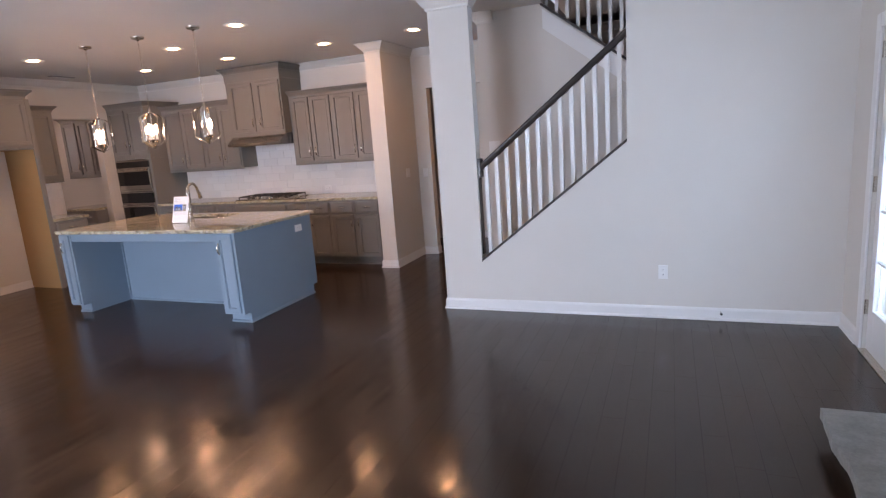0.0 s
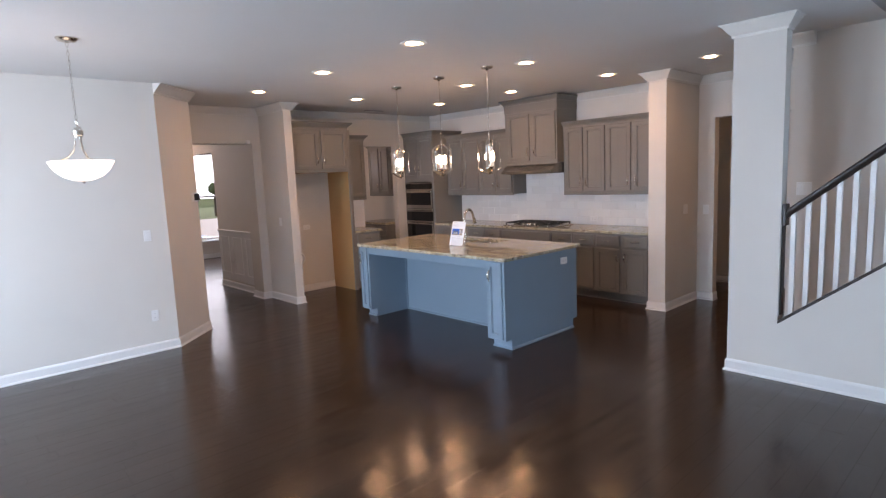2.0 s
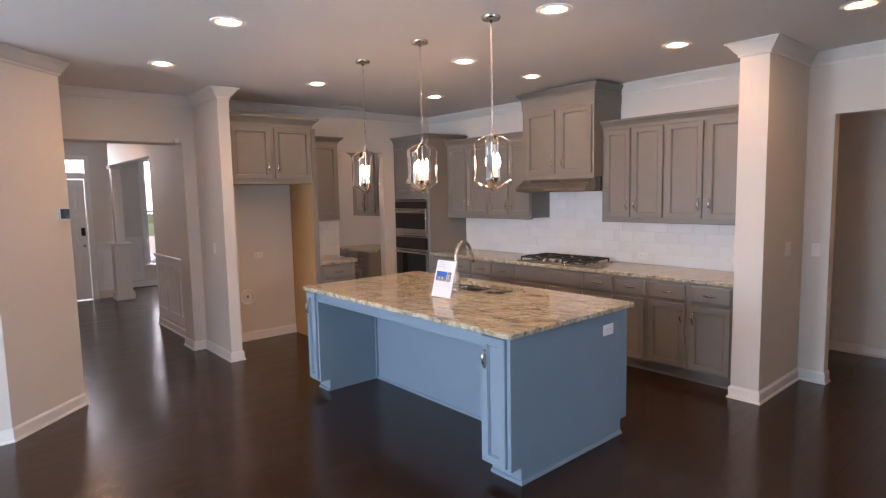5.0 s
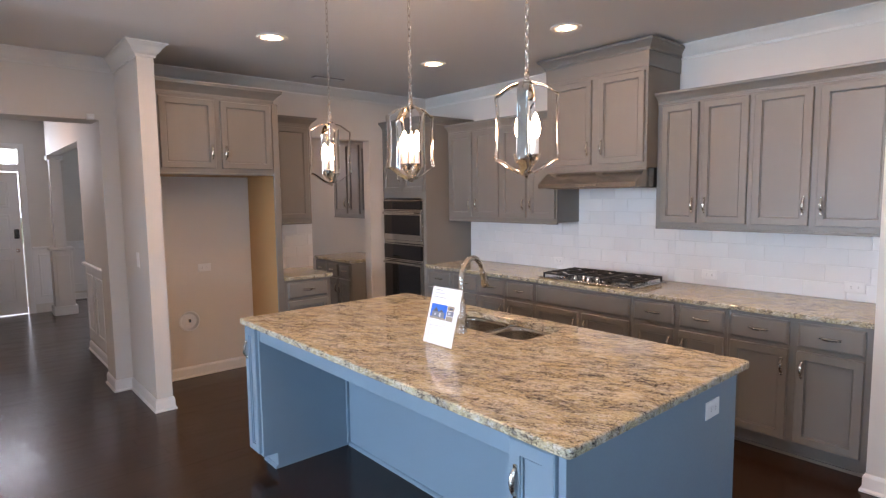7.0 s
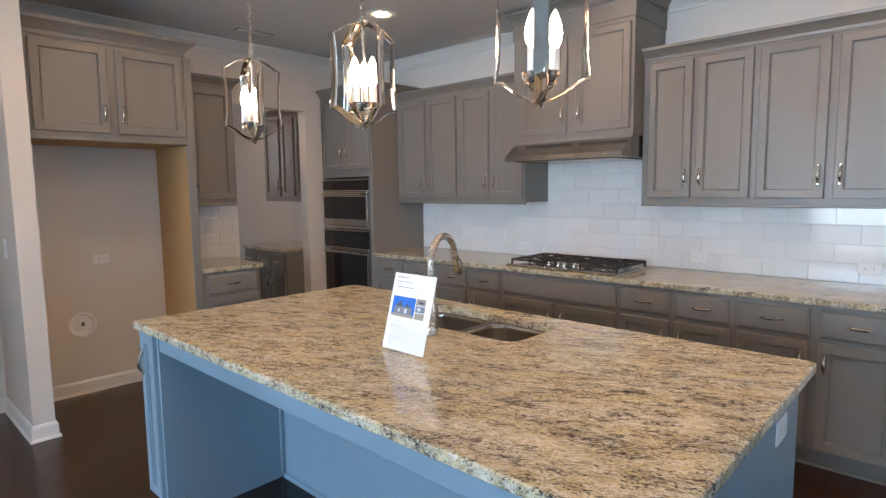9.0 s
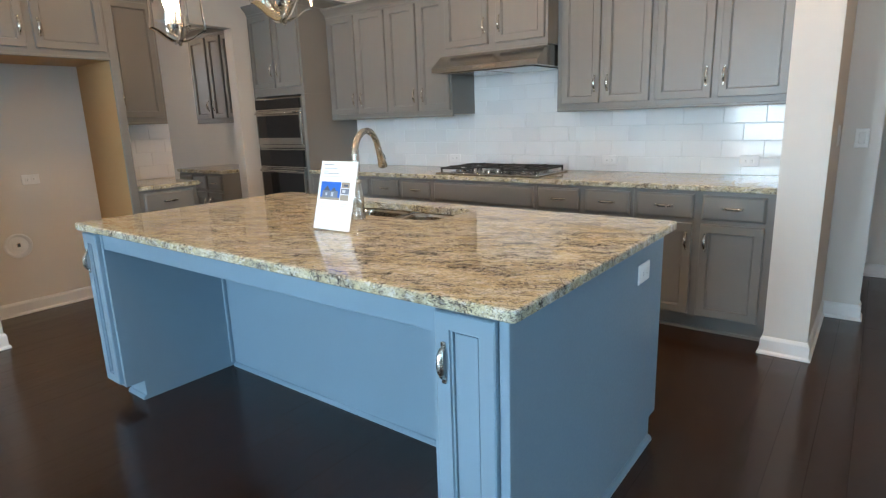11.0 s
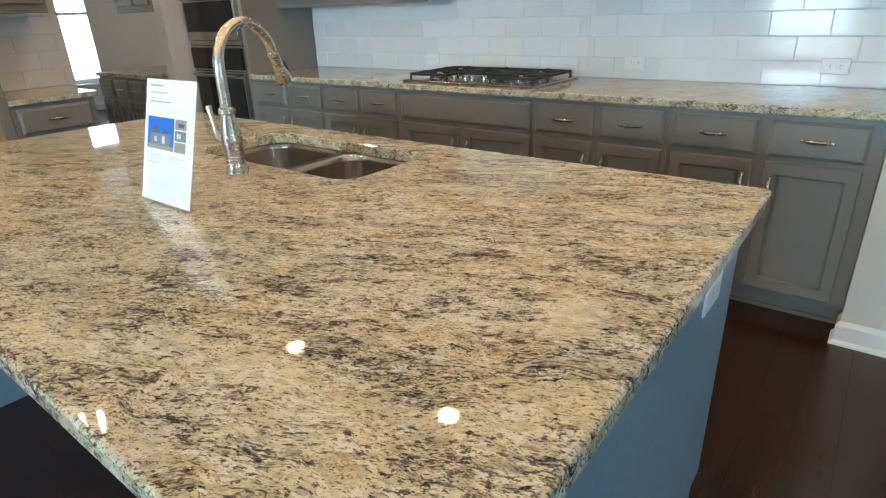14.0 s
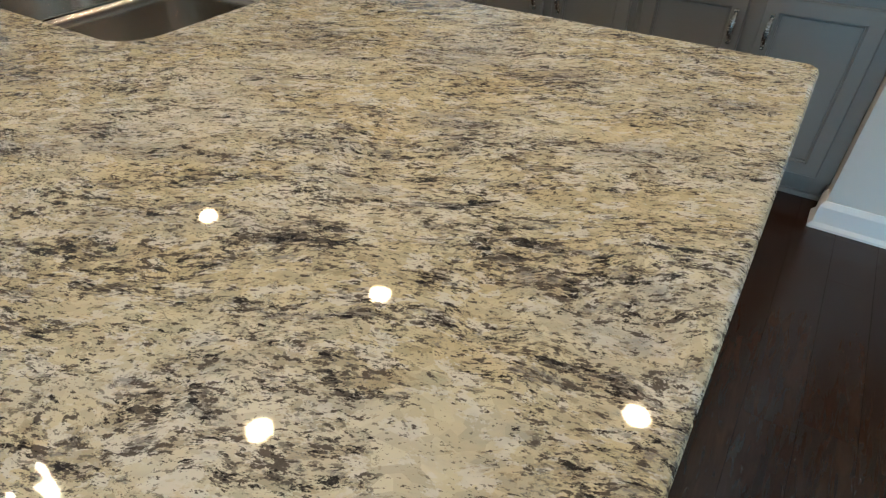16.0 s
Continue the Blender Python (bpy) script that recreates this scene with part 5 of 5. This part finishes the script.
t = thing("thermostat", (-6.91, 2.33, 1.54), "white wall thermostat with dark screen on the angled wall", "thermostat")


def TH(u, v, w):
    """Along, up and out of the angled wall."""
    return (-6.48 - 0.693 * u + 0.721 * w, 1.88 + 0.721 * u + 0.693 * w, v)


part("plate", mbox(TH, 0.580, 0.690, 1.545, 1.645, 0.0005, 0.012, 0.003), PLATE, t)
part("case", mbox(TH, 0.588, 0.682, 1.550, 1.640, 0.0125, 0.026, 0.004), PLATE, t)
part("screen", mbox(TH, 0.594, 0.676, 1.557, 1.633, 0.0262, 0.0285, 0.001), BLACK, t, "dark glass screen")

t = thing("motion_sensor", (-8.02, 3.52, 2.30), "small white alarm sensor on the foyer header", "sensor")
part("case", box(-8.0595, -8.025, 3.535, 3.59, 2.285, 2.335, 0.006), PLATE, t)
part("lens", box(-8.0249, -8.021, 3.545, 3.58, 2.29, 2.31, 0.0015), PAPER, t, "milky sensor lens")

t = thing("ceiling_vent", (-7.60, 5.50, TOP), "narrow grey slotted ceiling air vent", "vent")
part("frame", box(-7.645, -7.555, 5.34, 5.66, TOP - 0.008, TOP - 0.0005, 0.002), VENT, t)
for k in range(3):
    part("slat", box(-7.630 + k * 0.025, -7.620 + k * 0.025, 5.36, 5.64, TOP - 0.011, TOP - 0.0085), GROUT, t)

# hearth
t = thing("hearth", (1.03, 1.9, 0), "raised grey stone hearth with rough chiselled edge", "hearth")
for k in range(5):
    y0 = 0.6 + k * 0.48
    bm = bmesh.new()
    front, back = [], []
    n = 9
    for j in range(n + 1):
        y = y0 + j * 0.478 / n
        front.append((0.775 + 0.018 * noise.noise((y * 5, 1.7, 0)) + 0.012 * noise.noise((y * 17, 4.1, 0)), y))
    prism(front + [(1.279, y0 + 0.478), (1.279, y0)], 0.095, 0.15, "z", bm)
    part("stone_slab", bm, HEARTH, t)
part("base", box(0.83, 1.279, 0.62, 2.97, 0, 0.0945), HEARTH, t)

# ---- outdoors ----
bm = bmesh.new()
box(-300, -13.9, -300, 300, -1.75, -1.7, bm=bm)
box(-13.9, 300, -300, -2.8, -1.75, -1.7, bm=bm)
box(1.5, 300, -2.8, 300, -1.75, -1.7, bm=bm)
box(-13.9, 1.5, 9.0, 300, -1.75, -1.7, bm=bm)
solid("ground", bm, GRASS, "mown green lawn around the house", "ground")
solid("road", box(-58, -15, -10, 40, -1.699, -1.68), CONC, "pale concrete driveway and road before the house", "road")
solid("pavement", box(-24, -13.9, 2.3, 3.6, -1.699, -1.66), CONC, "pale concrete front walk", "pavement")


solid('backdrop', box(-91, -90, -90, 160, -0.4, 70), glow('bright_sky', (0.80, 0.90, 1.0), 5.0), 'bright hazy sky beyond the trees', 'backdrop')


def tree(x, y, h, seed):
    rnd = random.Random(seed)
    t = thing("tree", (x, y, -1.7), "leafy green broadleaf tree on the lawn", "tree", "trees across the road")
    bm = tube([(x, y, -1.72), (x + 0.05, y, h * 0.2), (x, y + 0.1, h * 0.45), (x + 0.1, y, h * 0.8)], [0.18, 0.14, 0.10, 0.04], 8)
    for k in range(7):
        a = rnd.random() * 6.28
        z = h * (0.3 + 0.07 * k)
        r = h * 0.22
        tube([(x, y, z), (x + r * 0.5 * math.cos(a), y + r * 0.5 * math.sin(a), z + r * 0.4), (x + r * math.cos(a), y + r * math.sin(a), z + r * 0.8)], [0.05, 0.035, 0.015], 6, bm)
    part("trunk", bm, BARK, t)
    verts, faces = [], []
    for k in range(1500):
        a, b = rnd.random() * 6.28, rnd.uniform(-1, 1)
        rr = h * 0.33 * rnd.random() ** 0.4 * (0.75 + 0.35 * math.sin(3 * a + seed) * math.cos(2 * b))
        c = Vector((x + rr * math.cos(a) * math.sqrt(1 - b * b), y + rr * math.sin(a) * math.sqrt(1 - b * b), h * 0.66 + rr * b * 1.1))
        s = rnd.uniform(0.10, 0.22)
        m = Euler((rnd.random() * 6, rnd.random() * 6, rnd.random() * 6)).to_matrix()
        i = len(verts)
        verts += [c + m @ Vector(p) * s - Vector((x, y, -1.7)) for p in ((-1, 0, 0), (0, -0.5, 0.1), (1, 0, 0), (0, 0.5, 0.1))]
        faces.append((i, i + 1, i + 2, i + 3))
    me = bpy.data.meshes.new("crown")
    me.from_pydata(verts, [], faces)
    me.materials.append(LEAF)
    cr = new("crown", me)
    cr.parent = t
    return t


for k, (x, y, h) in enumerate(((-62, 24, 3.2), (-66, 29, 2.6), (-64, 19, 2.4), (-70, 34, 3.0), (-60, 14, 2.2))):
    tree(x, y, h * 0.62, k + 3)
t = thing("car", (-24.3, 8.3, -1.68), "blue car parked on the driveway", "car")
CARP = plain("car_paint", (0.03, 0.22, 0.62), 0.25)
part("body", prism([(6.1, -1.4), (10.5, -1.4), (10.55, -1.1), (10.2, -0.92), (9.4, -0.85), (8.8, -0.38), (7.2, -0.35), (6.4, -0.8), (6.05, -0.9)], -25.1, -23.5, "x"), CARP, t)
part("window", prism([(9.25, -0.83), (8.75, -0.44), (7.3, -0.42), (6.7, -0.78)], -23.499, -23.48, "x"), BLACK, t)
for y in (7.0, 9.6):
    for x in (-25.05, -23.7):
        part("wheel", tube([(x, y, -1.37), (x + 0.2, y, -1.37)], 0.31, 18), IRON, t)

# ---- backsplash tiles ----
TW, TH_, GAP = 0.2535, 0.1125, 0.003


def tile_field(name, mp, u0, u1, v0, v1, label, shift=0.0):
    t = thing(name, mp((u0 + u1) / 2, v0, 0), label, "backsplash", "", "structure")
    part("grout", mbox(mp, u0, u1, v0, v1, 0.0005, 0.006), GROUT, t)
    meshes = {}
    row = 0
    v = v0
    while v < v1 - 0.015:
        h = min(TH_, v1 - v) - GAP
        u = u1 - (TW * 0.72 if row % 2 else TW * 0.22) + shift
        while u > u0 - TW:
            a, b = max(u, u0), min(u + TW - GAP, u1)
            if b - a > 0.012:
                key = (round(b - a, 4), round(h, 4))
                if key not in meshes:
                    bm = rings(lambda x, z, w: mp(x, z, w), 0, b - a, 0, h, [(0, 0.0062), (0, 0.0085), (0.002, 0.0100)])
                    off = Vector(mp(0, 0, 0))
                    bmesh.ops.translate(bm, verts=bm.verts, vec=-off)
                    meshes[key] = mesh_of("tile", bm, TILE)
                ob = new("tile", meshes[key])
                ob.parent = t
                ob.location = Vector(mp(a, v, 0)) - ORIGIN[t.name]
            u -= TW
        v += TH_
        row += 1
    return t


BS = mapping("-y", 7.0845)
tile_field("backsplash", BS, -7.269, -5.813, 0.921, 1.384, "glossy white subway tile backsplash")
tile_field("backsplash", BS, -5.8125, -4.8735, 0.921, 1.689, "glossy white subway tile backsplash behind the cooktop")
tile_field("backsplash", BS, -4.873, -3.387, 0.921, 1.384, "glossy white subway tile backsplash")
tile_field("backsplash", mapping("+x", -8.0395), 4.893, 5.503, 0.921, 1.399, "glossy white subway tile beside the refrigerator recess")

# ---- floor planks ----
PLW = 0.127
plank_mesh = {}


def plank_shape(length):
    w, g, c = PLW / 2 - 0.0002, length / 2 - 0.0002, 0.0004
    v = []
    for sx, sy, z in ((w, g, -0.012), (w, g, -0.0005), (w - c, g - c, 0.0)):
        v += [(-sx, -sy, z), (sx, -sy, z), (sx, sy, z), (-sx, sy, z)]
    f = [(8, 9, 10, 11)]
    for a in (0, 4):
        f += [(a + k, a + (k + 1) % 4, a + 4 + (k + 1) % 4, a + 4 + k) for k in range(4)]
    return v, f


rnd = random.Random(11)
far_v, far_f, near = [], [], 0
rows = int((1.28 + 13.7) / PLW) + 1
for i in range(rows):
    x = -3.3165 + PLW / 2 + (i - rows + 38) * PLW
    if x > 1.345:
        continue
    y = -2.6 - rnd.random() * 0.8
    while y < 8.7:
        ln = rnd.choice((0.46, 0.61, 0.76, 0.91, 1.07, 1.22))
        yc = y + ln / 2
        y += ln
        tilt, dz = radians(rnd.gauss(0, 0.06)), rnd.uniform(-0.00025, 0.0)
        pitch_ = radians(rnd.gauss(0, 0.012))
        v, f = plank_shape(ln)
        if -5.7 < x < -1.0 and -0.3 < yc < 5.7 and near < 300 and not (-5.8 < x < -3.75 and 4.6 < yc < 5.0):
            if ln not in plank_mesh:
                me = bpy.data.meshes.new("plank")
                me.from_pydata(v, [], f)
                me.materials.append(FLOORWOOD)
                plank_mesh[ln] = me
            ob = new("plank", plank_mesh[ln])
            ob.parent = floor
            ob.location, ob.rotation_euler = (x, yc, dz), (pitch_, tilt, 0)
            near += 1
        else:
            m = pose(x, yc, dz) @ Euler((pitch_, tilt, 0)).to_matrix().to_4x4()
            b = len(far_v)
            far_v += [m @ Vector(p) for p in v]
            far_f += [tuple(b + k for k in q) for q in f]
me = bpy.data.meshes.new("planks")
me.from_pydata(far_v, [], far_f)
me.materials.append(FLOORWOOD)
ob = new("planks", me)
ob.parent = floor
tagged(ob, "dark hand-scraped hardwood planks", kind="stuff")
